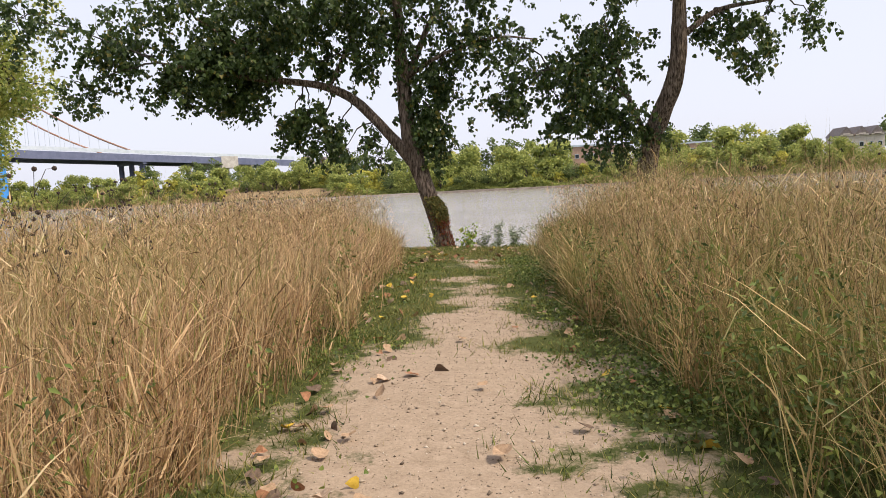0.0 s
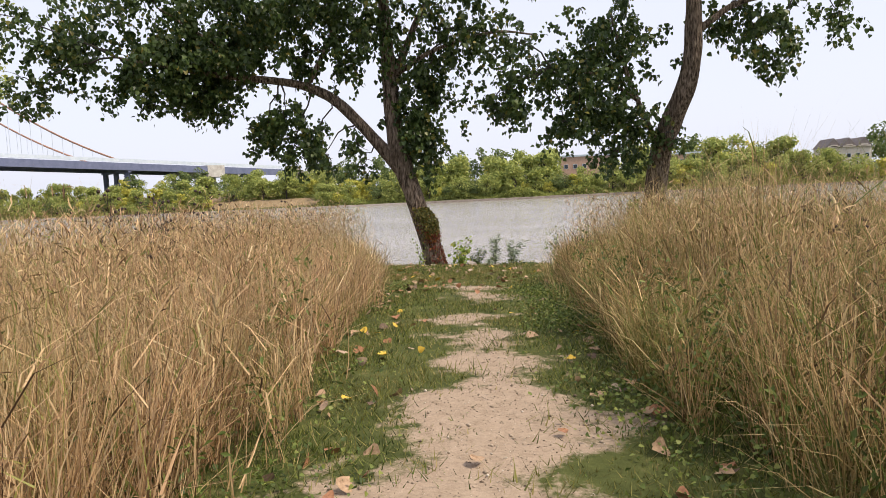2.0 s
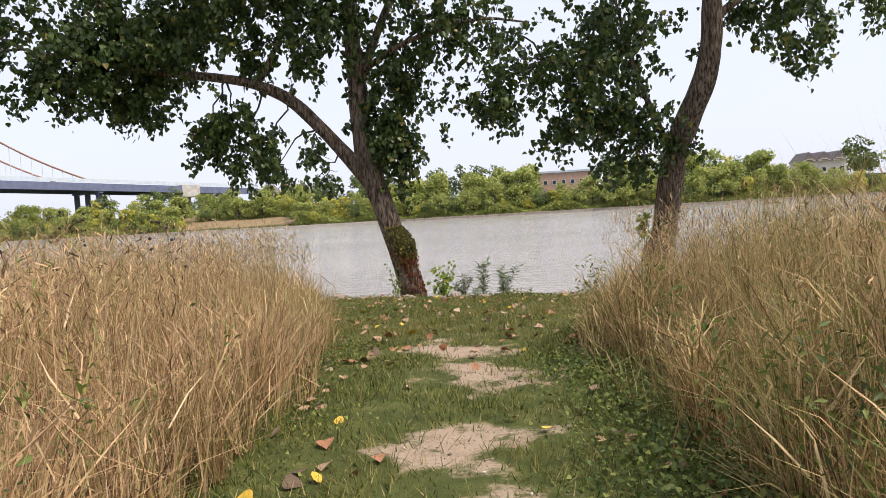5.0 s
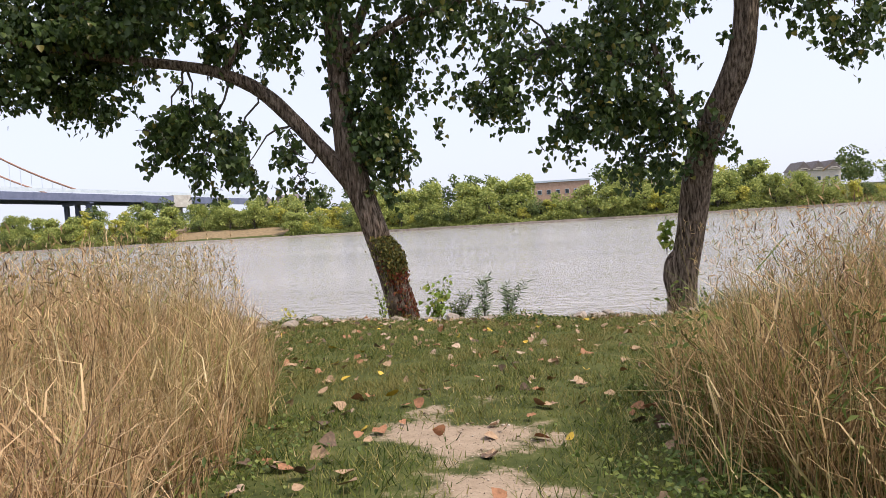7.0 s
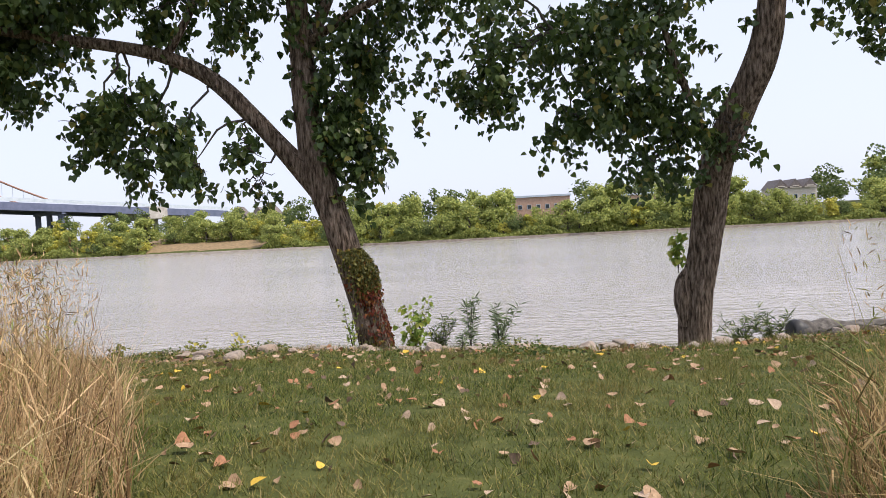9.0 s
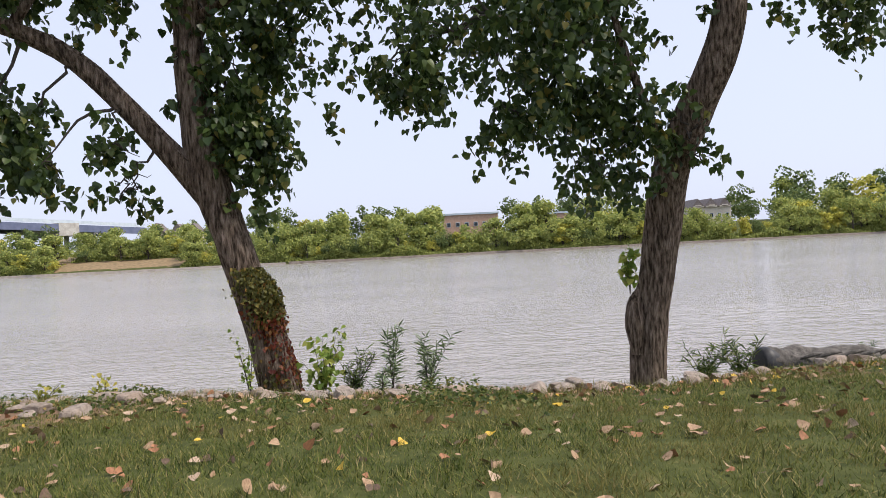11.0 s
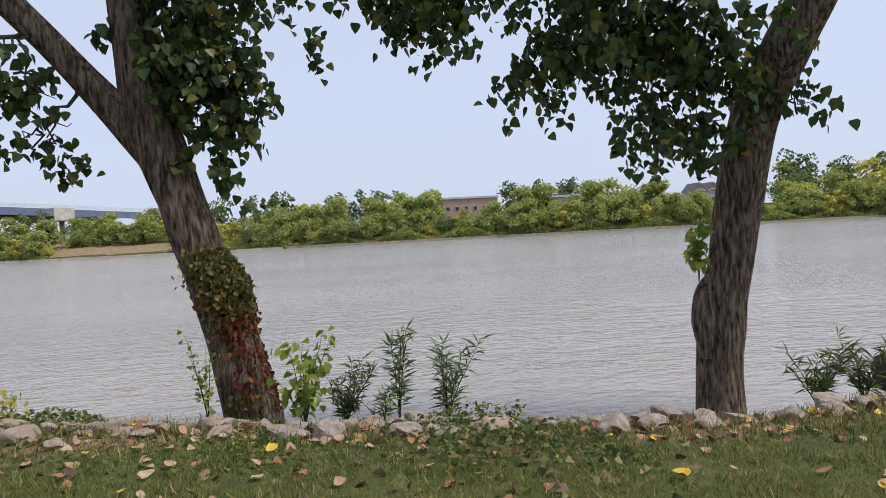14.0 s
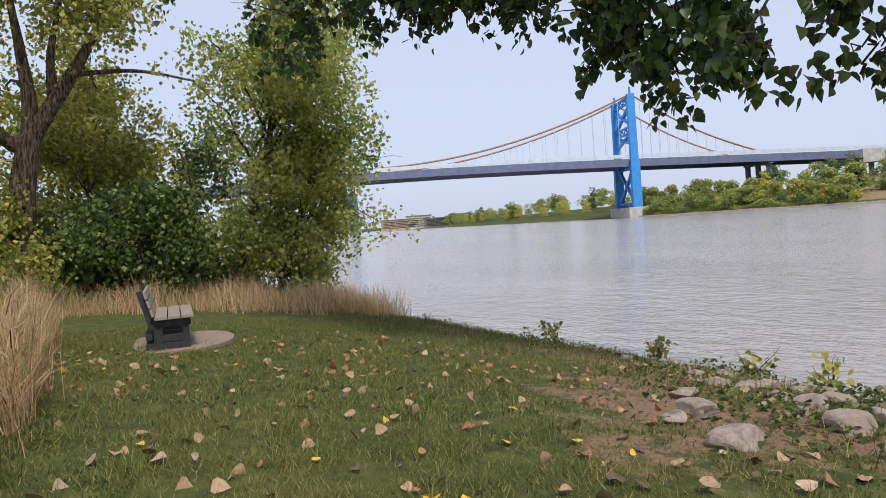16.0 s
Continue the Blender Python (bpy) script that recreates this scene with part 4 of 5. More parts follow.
# ---- trees and shrubs on the near bank upstream ----
def near_tree(name, label, base, height, spread, seed, mat, count, leaf, low=0.2, trunk_r=0.2, lean=(0, 0), forks=(), sprays=(), shape=KITE, tri=LANCE_TRI):
    """A tree with a spine, side branches and leaves along them; forks are stout limbs, sprays are reaching branches."""
    rng = np.random.default_rng(seed)
    tree = thing(name, pose(*base), label, "tree", "trees on the bank")
    top = np.array([lean[0], lean[1], height * 0.85])
    t = np.linspace(0, 1, 8)[:, None]
    spine = top * t + rng.normal(0, 0.12, (8, 3)) * t
    spine[0, 2] = -0.4
    if forks:
        spine = np.array(forks[0][0])
        spine = np.stack([np.interp(np.linspace(0, 1, 8), np.linspace(0, 1, len(spine)), spine[:, i]) for i in range(3)], 1)
    v, f = tube(spine, np.linspace(trunk_r, trunk_r * 0.75 if forks else 0.03, 8), 14, 0.12, 1.5, seed, 30)
    part("trunk", mesh_of("trunk", v, f, [M_BARK], True), None, tree)
    roots = [spine[k] for k in range(1, 7)]
    for pts, rad in forks[1:]:
        v, f = tube(pts, rad, 12, 0.12, 1.5, seed, 24)
        part("limb", mesh_of("limb", v, f, [M_BARK], True), None, tree)
        roots += [np.array(p) for p in pts[1:]] * 2
    pieces, at = [], []
    c = count // (30 + 4 * len(sprays))
    ends = []
    for k in range(30):
        h = rng.uniform(low, 1.0)
        a = rng.uniform(0, 6.28)
        r = spread * math.sqrt(max(0.1, 1 - (h - 0.55) ** 2 * 2.6)) * rng.uniform(0.5, 1.0)
        end = np.array([lean[0] * h + math.cos(a) * r, lean[1] * h + math.sin(a) * r, h * height])
        if forks:
            root = min(roots, key=lambda p: np.linalg.norm(p - end))
        else:
            root = spine[int(np.clip(h * 6, 1, 6))]
        ends.append((root, end))
    for a, b in sprays:
        a, b = np.array(a, float), np.array(b, float)
        ends.append((a, b))
        for k in range(3):
            m = a + (b - a) * rng.uniform(0.45, 0.9)
            ends.append((m, m + rng.normal(0, 1, 3) * (0.9, 0.9, 0.6) - (0, 0, 0.3)))
    for root, end in ends:
        pieces.append(limb_to(rng, root, end, max(0.02, trunk_r * 0.2), 0.4))
        for k in range(3):
            m = root + (end - root) * rng.uniform(0.5, 0.95)
            pieces.append(limb_to(rng, m, m + rng.normal(0, spread * 0.14, 3), 0.014, 0.05))
        # leaves sit in small tufts along the branch
        tufts = max(4, c // 22)
        along = rng.uniform(0.35, 1.08, tufts) ** 0.8
        mid = root + (end - root) * along[:, None] + rng.normal(0, spread * 0.13, (tufts, 3)) * (1, 1, 0.8) - np.array([0, 0, 0.15])
        at.append(np.repeat(mid, 22, 0) + rng.normal(0, 0.17, (tufts * 22, 3)) * (1, 1, 1.15))
    v, f = joined(pieces)
    tagged(part("branch_mass", mesh_of("branch_mass", v, f, [M_TWIG], True), None, tree), kind="stuff")
    at = np.concatenate(at)
    v, f = leaves(rng, at, rng.uniform(0.6, 1.3, len(at)) * leaf, 0.5, shape, tri)
    tagged(part("crown", mesh_of("crown", v, f, [mat]), None, tree), kind="stuff")


M_SHRUB = foliage("dark_shrub_leaf", [(0.0, (0.04, 0.07, 0.02)), (0.7, (0.11, 0.165, 0.04)), (1.0, (0.25, 0.29, 0.07))], 0.5, 0.3, 0.35)
M_OLIVE = foliage("olive_leaf", [(0.0, (0.16, 0.19, 0.04)), (0.6, (0.36, 0.37, 0.08)), (1.0, (0.62, 0.52, 0.13))], 0.5, 0.3, 0.45)
near_tree("bank_tree", "sparse tree with dark forked trunk and yellowing leaves", (-21.0, 17.1, -0.9), 10.0, 3.6, 41, M_OLIVE, 17000, 0.12, 0.42, 0.36, (0, 0.6), (
    ([(0, 0, -0.4), (0, 0.05, 1.2), (0, 0.25, 3.4), (0, 0.5, 4.7)],),
    ([(0, 0.5, 4.6), (0.1, 1.0, 5.4), (0.2, 1.6, 6.3), (0.2, 2.3, 7.6), (0.3, 3.0, 8.8)], [0.23, 0.19, 0.16, 0.1, 0.04]),
    ([(0, 0.5, 4.6), (0, 0.6, 5.6), (0.1, 0.45, 7.0), (0, 0.3, 8.8)], [0.22, 0.17, 0.12, 0.04]),
    ([(0, 0.4, 4.3), (0.2, -0.4, 4.9), (0.1, -0.9, 6.2), (0, -1.2, 8.2)], [0.2, 0.17, 0.12, 0.04]),
    ([(0.1, 1.1, 5.6), (0.1, 1.1, 6.8), (0.1, 1.5, 8.3)], [0.13, 0.1, 0.04]),
    ([(0.1, 1.6, 6.3), (0.2, 3.2, 6.5), (0.2, 5.0, 6.2)], [0.08, 0.05, 0.02]),
))
near_tree("bank_tree", "bushy green tree leaning over the water", (-21.4, 22.6, -0.9), 9.6, 3.0, 42, M_LEAF_PALE, 24000, 0.125, 0.2, 0.2, (1.0, 1.9), (), (
    ((0.4, 0.8, 4.0), (1.6, 3.7, 4.6)), ((0.4, 0.8, 4.5), (1.9, 3.6, 6.6)), ((0.5, 1.0, 5.0), (3.4, 1.6, 6.8)), ((0.6, 1.0, 5.6), (5.6, 0.7, 7.0)), ((0.7, 1.2, 6.0), (6.6, 0.2, 6.0)), ((0.7, 1.2, 6.0), (5.0, 1.0, 8.2)), ((0.3, 0.5, 2.6), (1.4, 3.4, 2.2)), ((0.6, 1.0, 5.0), (6.0, 0.6, 8.6))))
near_tree("bank_tree", "low green tree hanging over the waterline", (-20.4, 23.4, -1.0), 5.0, 1.9, 48, M_LEAF_PALE, 11000, 0.12, 0.1, 0.13, (0.6, 1.6))
near_tree("shrub", "dense dark green shrub at the edge of the clearing", (-20.6, 19.9, -0.9), 3.4, 1.9, 43, M_SHRUB, 11000, 0.13, 0.08, 0.08)
near_tree("shrub", "yellowing olive shrub behind the clearing", (-24.5, 19.2, -0.6), 6.4, 2.6, 44, M_OLIVE, 12000, 0.13, 0.15, 0.08)
near_tree("shrub", "dense dark green shrub at the edge of the clearing", (-21.6, 18.4, -0.8), 3.0, 1.8, 45, M_SHRUB, 8000, 0.13, 0.06, 0.06)
near_tree("shrub", "olive-green shrub at the edge of the clearing", (-19.8, 16.2, -0.8), 3.4, 1.9, 46, M_OLIVE, 13000, 0.12, 0.06, 0.06)
near_tree("shrub", "olive-green shrub at the edge of the clearing", (-22.0, 14.8, -0.6), 5.5, 2.6, 49, M_OLIVE, 13000, 0.13, 0.06, 0.07)
near_tree("bank_tree", "tall olive-green tree behind the clearing", (-29.5, 20.0, -0.6), 9.0, 4.0, 47, M_OLIVE, 12000, 0.17, 0.12, 0.25)
near_tree("shrub", "tall dark shrub behind the clearing", (-25.5, 22.6, -0.9), 6.0, 2.8, 50, M_SHRUB, 11000, 0.14, 0.08, 0.1)


def clearing_grass():
    rng = np.random.default_rng(61)
    n = 90000
    x, y = rng.uniform(-27, -10.5, n), rng.uniform(11, 26, n)
    edge = np.interp(y, [11, 16.3, 18, 20.4, 21.6, 22.6, 24.1, 26], [-15.5, -16.8, -17.8, -17.2, -16.2, -15.4, -15.0, -14.8]) + 0.3 * np.sin(y * 2.9) * np.sin(y * 1.1 + 1)
    keep = (x < edge - rng.exponential(0.4, n)) & (x > edge - 6) & (y < lip(x) + 0.4)
    x, y = x[keep], y[keep]
    n = len(x)
    base = np.stack([x, y, ground_z(x, y) - 0.02], 1)
    v, f = blades(rng, base, rng.uniform(0.25, 1.0, n) * (0.8 + 0.3 * np.sin(x * 2.3 + y) * np.sin(y * 1.7 - x)), rng.uniform(0.005, 0.014, n), np.abs(rng.normal(0.15, 0.22, n)), rng.uniform(0, 6.28, n), np.abs(rng.normal(0.15, 0.2, n)), 3, 0.12)
    tagged(new("tall_dry_grass", mesh_of("tall_dry_grass", v, f, [M_STRAW])), "straw-coloured tall grass below the shrubs", "tall grass", kind="stuff")


clearing_grass()


# ---- bench on its pad ----
def build_bench():
    x, y = -12.1, 18.75
    z = float(ground_z(x, y))
    pad = bmesh.new()
    ring = [(-0.55, -1.0), (0.3, -1.0)] + [(0.3 + 0.62 * math.cos(a), 1.0 * math.sin(a)) for a in np.linspace(-1.35, 1.35, 17)] + [(0.3, 1.0), (-0.55, 1.0)]
    lowv = [pad.verts.new((a, b, -0.12)) for a, b in ring]
    topv = [pad.verts.new((a, b, 0.05)) for a, b in ring]
    pad.faces.new(topv)
    pad.faces.new(lowv[::-1])
    for i in range(len(ring)):
        j = (i + 1) % len(ring)
        pad.faces.new((lowv[i], lowv[j], topv[j], topv[i]))
    facing = 78.0
    p = part("concrete_pad", pad, surface("pinkish_concrete", (0.21, 0.157, 0.122), (0.3, 0.228, 0.178), 12, 0.9, 0.2, 0.004), None)
    p.matrix_world = pose(x, y, z, 0, 0, facing)
    tagged(p, "rounded tan concrete pad under the bench", "concrete pad")
    b = thing("park_bench", pose(x, y, z + 0.05, 0, 0, facing), "park bench of tan planks on black slab ends", "bench")
    for side in (-0.72, 0.72):
        end = part("bench_end", boxes(
            ((0.52, 0.09, 0.1), (0.0, side, 0.05), None, 0.008), ((0.09, 0.09, 0.26), (0.21, side, 0.23), None, 0.008), ((0.12, 0.09, 0.26), (-0.17, side, 0.23), None, 0.008),
            ((0.56, 0.09, 0.11), (0.0, side, 0.38), None, 0.008), ((0.34, 0.085, 0.1), (0.02, side, 0.16), None, 0.008)), M_BENCH_BLACK, b, "black slab end with a slot")
        part("upright", box(bmesh.new(), (0.1, 0.09, 0.52), (-0.31, side, 0.62), Matrix.Rotation(radians(-14), 3, "Y"), 0.008), M_BENCH_BLACK, end)
    for k in range(3):
        part("seat_plank", box(bmesh.new(), (0.165, 1.75, 0.045), (-0.12 + 0.18 * k, 0, 0.46), None, 0.008), M_BENCH_TAN, b)
    for k in range(3):
        h = 0.55 + 0.13 * k
        part("back_plank", box(bmesh.new(), (0.04, 1.75, 0.115), (-0.25 - (h - 0.5) * 0.25 + 0.03, 0, h), Matrix.Rotation(radians(-14), 3, "Y"), 0.008), M_BENCH_TAN, b)
    for k in range(2):
        part("foot_bar", box(bmesh.new(), (0.09, 1.4, 0.09), (-0.3, 0, 0.05 + 0.14 * k), None, 0.008), M_BENCH_BLACK, b)


build_bench()


# ---- rocks, log, weeds and shoots along the bank ----
def rock_mesh(seed, flat):
    rng = np.random.default_rng(seed)
    bm = bmesh.new()
    bmesh.ops.create_icosphere(bm, subdivisions=3, radius=0.5)
    cuts = [(Vector(rng.normal(0, 1, 3)).normalized(), rng.uniform(0.2, 0.38)) for _ in range(11)]
    for v in bm.verts:
        for nrm, d in cuts:
            over = v.co.dot(nrm) - d
            if over > 0:
                v.co -= nrm * over * 0.97
        v.co += v.co.normalized() * 0.05 * noise.noise(v.co * 4 + Vector((seed, 0, 0)))
        v.co.z *= flat
    me = bpy.data.meshes.new("rock")
    bm.to_mesh(me)
    bm.free()
    me.materials.append(M_ROCK)
    return me


def scatter_rocks():
    rng = np.random.default_rng(91)
    kinds = [rock_mesh(k, f) for k, f in ((1, 0.7), (2, 0.55), (3, 0.8), (4, 0.5), (5, 0.65), (6, 0.75))]

    def put(x, y, size, k, sink=0.22, dz=0.0):
        ob = new("rock", kinds[k])
        ob.matrix_world = pose(x, y, float(ground_z(x, y)) + size * (0.3 - sink) + dz, rng.uniform(-12, 12), rng.uniform(-12, 12), rng.uniform(0, 360)) @ Matrix.Diagonal((size * rng.uniform(0.9, 1.4), size, size * rng.uniform(0.8, 1.1), 1))
        big = "large pale" if size > 0.33 else "small grey"
        tagged(ob, big + " limestone rock half sunk in the bank", "rock", "rocks along the bank")

    for x, y, size, k in ((-0.58, 20.6, 0.5, 2), (-1.05, 20.9, 0.46, 0), (-0.05, 20.7, 0.5, 3), (0.35, 20.6, 0.36, 1), (-1.6, 21.1, 0.36, 5), (-3.4, 20.15, 0.48, 0), (-4.05, 20.65, 0.46, 4), (-3.66, 21.5, 0.5, 2), (-3.2, 21.1, 0.5, 0), (-4.05, 20.35, 0.34, 3), (-2.7, 20.6, 0.34, 5), (-2.2, 21.0, 0.36, 1), (-4.6, 21.2, 0.4, 3),
                          (1.15, 20.6, 0.3, 4), (1.9, 20.5, 0.32, 4), (2.65, 20.45, 0.36, 0), (3.15, 20.5, 0.4, 5), (3.5, 20.6, 0.34, 2), (4.2, 20.7, 0.36, 3), (4.6, 20.8, 0.42, 1), (5.0, 20.9, 0.4, 3), (5.5, 20.95, 0.46, 2), (6.0, 21.0, 0.5, 0), (6.5, 21.05, 0.5, 5), (7.1, 21.0, 0.5, 1), (7.7, 21.0, 0.45, 2), (8.4, 21.0, 0.45, 0)):
        put(x, y, size * (0.68 if x < 3.8 else 0.62), k, 0.16)
    for i in range(60):
        x = rng.uniform(-7.0, -0.8)
        put(x, float(lip(x)) + rng.normal(-0.2, 0.45), rng.uniform(0.1, 0.3), int(rng.integers(0, 6)), 0.2)
    for i in range(170):
        x = rng.uniform(-4.8, 10.5) if i < 105 else rng.uniform(-4.8, 2.5)
        y = float(lip(x)) + rng.normal(0.05, 0.24) + (0.35 if rng.uniform() < 0.25 else 0)
        put(x, y, rng.uniform(0.08, 0.22) + 0.2 * rng.uniform() ** 3, int(rng.integers(0, 6)), 0.16)


scatter_rocks()


M_WEED = foliage("bank_weed_leaf", [(0.0, (0.045, 0.075, 0.02)), (0.6, (0.12, 0.155, 0.04)), (0.9, (0.22, 0.22, 0.06)), (1.0, (0.34, 0.24, 0.09))], 0.5, 0.3, 0.42)


def ground_cover():
    """Low creeping weeds over the lip of the bank."""
    rng = np.random.default_rng(17)
    n = 30000
    x = np.where(np.arange(n) % 3 == 0, rng.uniform(-6.0, 1.5, n), rng.uniform(-14, 11, n))
    y = lip(x) + np.where(np.arange(n) % 3 == 0, rng.normal(-0.5, 0.7, n), rng.normal(0.3, 0.65, n))
    hump = np.clip(np.sin(x * 2.1) * np.sin(x * 0.9 + 1) + 0.4, 0.1, 1.2)
    keep = rng.uniform(0, 1, n) < np.where(x < -5, 0.35, 0.3 + hump * 0.6)
    x, y, hump = x[keep], y[keep], hump[keep]
    z = ground_z(x, y) + rng.uniform(0.01, 0.2, len(x)) * hump * np.where(x > 1.0, 0.4, np.where(y < lip(x), 0.5, 1.0))
    v, f = leaves(rng, np.stack([x, y, z], 1), rng.uniform(0.02, 0.06, len(x)), 0.15)
    tagged(new("bank_weeds", mesh_of("bank_weeds", v, f, [M_WEED])), "creeping green weeds among the bank rocks", "weeds", kind="stuff")
    n = 13000
    x = rng.uniform(-14, 11, n)
    y = lip(x) + rng.normal(-0.15, 0.55, n)
    base = np.stack([x, y, ground_z(x, y)], 1)
    v, f = blades(rng, base, rng.uniform(0.05, 0.17, n), rng.uniform(0.004, 0.008, n), np.abs(rng.normal(0.2, 0.2, n)), rng.uniform(0, 6.28, n), np.abs(rng.normal(0.3, 0.3, n)), 3)
    tagged(new("bank_grass", mesh_of("bank_grass", v, f, [M_TURF])), "uncut grass along the lip of the bank", "grass", kind="stuff")


ground_cover()


def build_log():
    rng = np.random.default_rng(3)
    a, b = np.array((5.5, 22.5, -1.06)), np.array((7.6, 22.7, -1.14))
    t = np.linspace(0, 1, 12)[:, None]
    v, f = tube(a + (b - a) * t + rng.normal(0, 0.02, (12, 3)), np.array([0.2, 0.23, 0.22, 0.24, 0.21, 0.22, 0.2, 0.2, 0.18, 0.19, 0.16, 0.1]), 28, 0.24, 3.5, 5, 60)
    log = thing("driftwood_log", pose(*a), "grey weathered driftwood log with charred end", "log")
    part("trunk", mesh_of("trunk", v - a, f, [M_LOG], True), None, log)
    v, f = tube([(-0.03, 0, 0), (-0.02, 0, 0), (0.06, 0.0, 0.0), (0.34, 0.02, -0.02)], [0.01, 0.21, 0.245, 0.2], 24, 0.25, 4, 5, 16)
    part("charred_end", mesh_of("charred_end", v, f, [M_BENCH_BLACK], True), None, log, "charred black end")
    for k in range(5):
        x = 0.5 + 0.32 * k + rng.uniform(-0.05, 0.05)
        v, f = tube([(x, -0.17, 0.06), (x + 0.18, -0.2, 0.1 + rng.uniform(-0.04, 0.04)), (x + 0.4, -0.16, 0.12)], [0.02, 0.035, 0.012], 8, 0.3, 5, k, 12)
        part("bark_ridge", mesh_of("bark_ridge", v, f, [M_LOG], True), None, log)


build_log()


def shoot(name, label, x, y, height, seed, mat, leaf, n_stems, pinnate, z=None, spread=0.35):
    """A clump of upright stems with leaves set along them."""
    rng = np.random.default_rng(seed)
    z = float(ground_z(x, y)) if z is None else z
    plant = thing(name, pose(x, y, z), label, "plant", "shoots on the bank")
    at, fixed_v, fixed_f, k = [], [], [], 0
    for i in range(n_stems):
        a = rng.uniform(0, 6.28)
        h = height * rng.uniform(0.55, 1.0)
        end = np.array([math.cos(a) * spread * rng.uniform(0.3, 1), math.sin(a) * spread * 0.6 * rng.uniform(0.3, 1), h])
        t = np.linspace(0, 1, 7)[:, None]
        stem = end * np.concatenate([t**1.6, t**1.6, t], 1) + rng.normal(0, 0.01, (7, 3)) * t
        v, f = tube(stem, np.linspace(0.008, 0.002, 7), 5)
        part("stem", mesh_of("stem", v, f, [M_TWIG], True), None, plant)
        m = int(46 * h) if pinnate else int(16 * h) + 4
        s = rng.uniform(0.3, 1.0, m)
        pos = np.stack([np.interp(s, t[:, 0], stem[:, j]) for j in range(3)], 1)
        at.append(pos + (0 if pinnate else rng.normal(0, 0.05, (m, 3))))
    at = np.concatenate(at)
    sizes = rng.uniform(0.7, 1.2, len(at)) * leaf
    v, f = leaves(rng, at, sizes, -0.25 if pinnate else 0.35, *((LANCE, LANCE_TRI) if pinnate else (DELTOID, DELTOID_TRI)))
    tagged(part("leaves", mesh_of("leaves", v, f, [mat]), None, plant), kind="stuff")


M_BRIGHT = foliage("bright_sapling_leaf", [(0.0, (0.16, 0.25, 0.04)), (0.6, (0.27, 0.36, 0.065)), (1.0, (0.42, 0.42, 0.1))], 0.4, 0.4, 0.48)
M_WILLOW = foliage("willow_leaf", [(0.0, (0.11, 0.16, 0.075)), (0.6, (0.19, 0.26, 0.12)), (1.0, (0.28, 0.34, 0.16))], 0.5, 0.3, 0.3)
shoot("cottonwood_sapling", "bright green cottonwood sapling beside the leaning trunk", -0.98, 22.0, 1.05, 51, M_BRIGHT, 0.1, 10, False)
shoot("dark_shoot", "dark narrow-leaved shrub beside the sapling", -0.6, 22.1, 0.8, 52, M_SHRUB, 0.15, 11, True)
shoot("willow_shoot", "grey-green willow shoot with narrow leaves on the bank", -0.05, 22.0, 1.2, 53, M_WILLOW, 0.18, 4, True, None, 0.22)
shoot("willow_shoot", "grey-green willow shoot with narrow leaves on the bank", 0.42, 21.9, 0.95, 54, M_WILLOW, 0.18, 6, True, None, 0.45)
shoot("willow_shoot", "grey-green willow shoot with narrow leaves on the bank", -0.2, 21.8, 0.5, 55, M_WILLOW, 0.15, 4, True)
shoot("dark_shoot", "low dark shrub beside the bent trunk", 4.55, 22.3, 0.75, 56, M_SHRUB, 0.16, 10, True, None, 0.5)
shoot("dark_shoot", "low dark shrub beside the bent trunk", 5.1, 22.3, 0.8, 57, M_SHRUB, 0.17, 10, True, None, 0.5)
shoot("trunk_sprout", "bright leafy sprout on the trunk's swollen knob", 4.15, 24.2, 0.85, 58, M_BRIGHT, 0.15, 4, False, -0.05, 0.2)
shoot("willow_shoot", "thin shoot behind the driftwood log", 7.5, 23.0, 0.7, 59, M_WILLOW, 0.12, 5, True)
shoot("thin_weed", "thin pale weed at the foot of the leaning trunk", -2.15, 22.9, 1.1, 60, M_BRIGHT, 0.06, 5, False, None, 0.25)
for i, wx in enumerate((-9.5, -7.0, -5.2, -4.2, 10.2)):
    shoot("leafy_weed", "low leafy weed on the lip of the bank", wx, float(lip(wx)) + 0.4, 0.45, 70 + i, M_OLIVE, 0.08, 6, False)


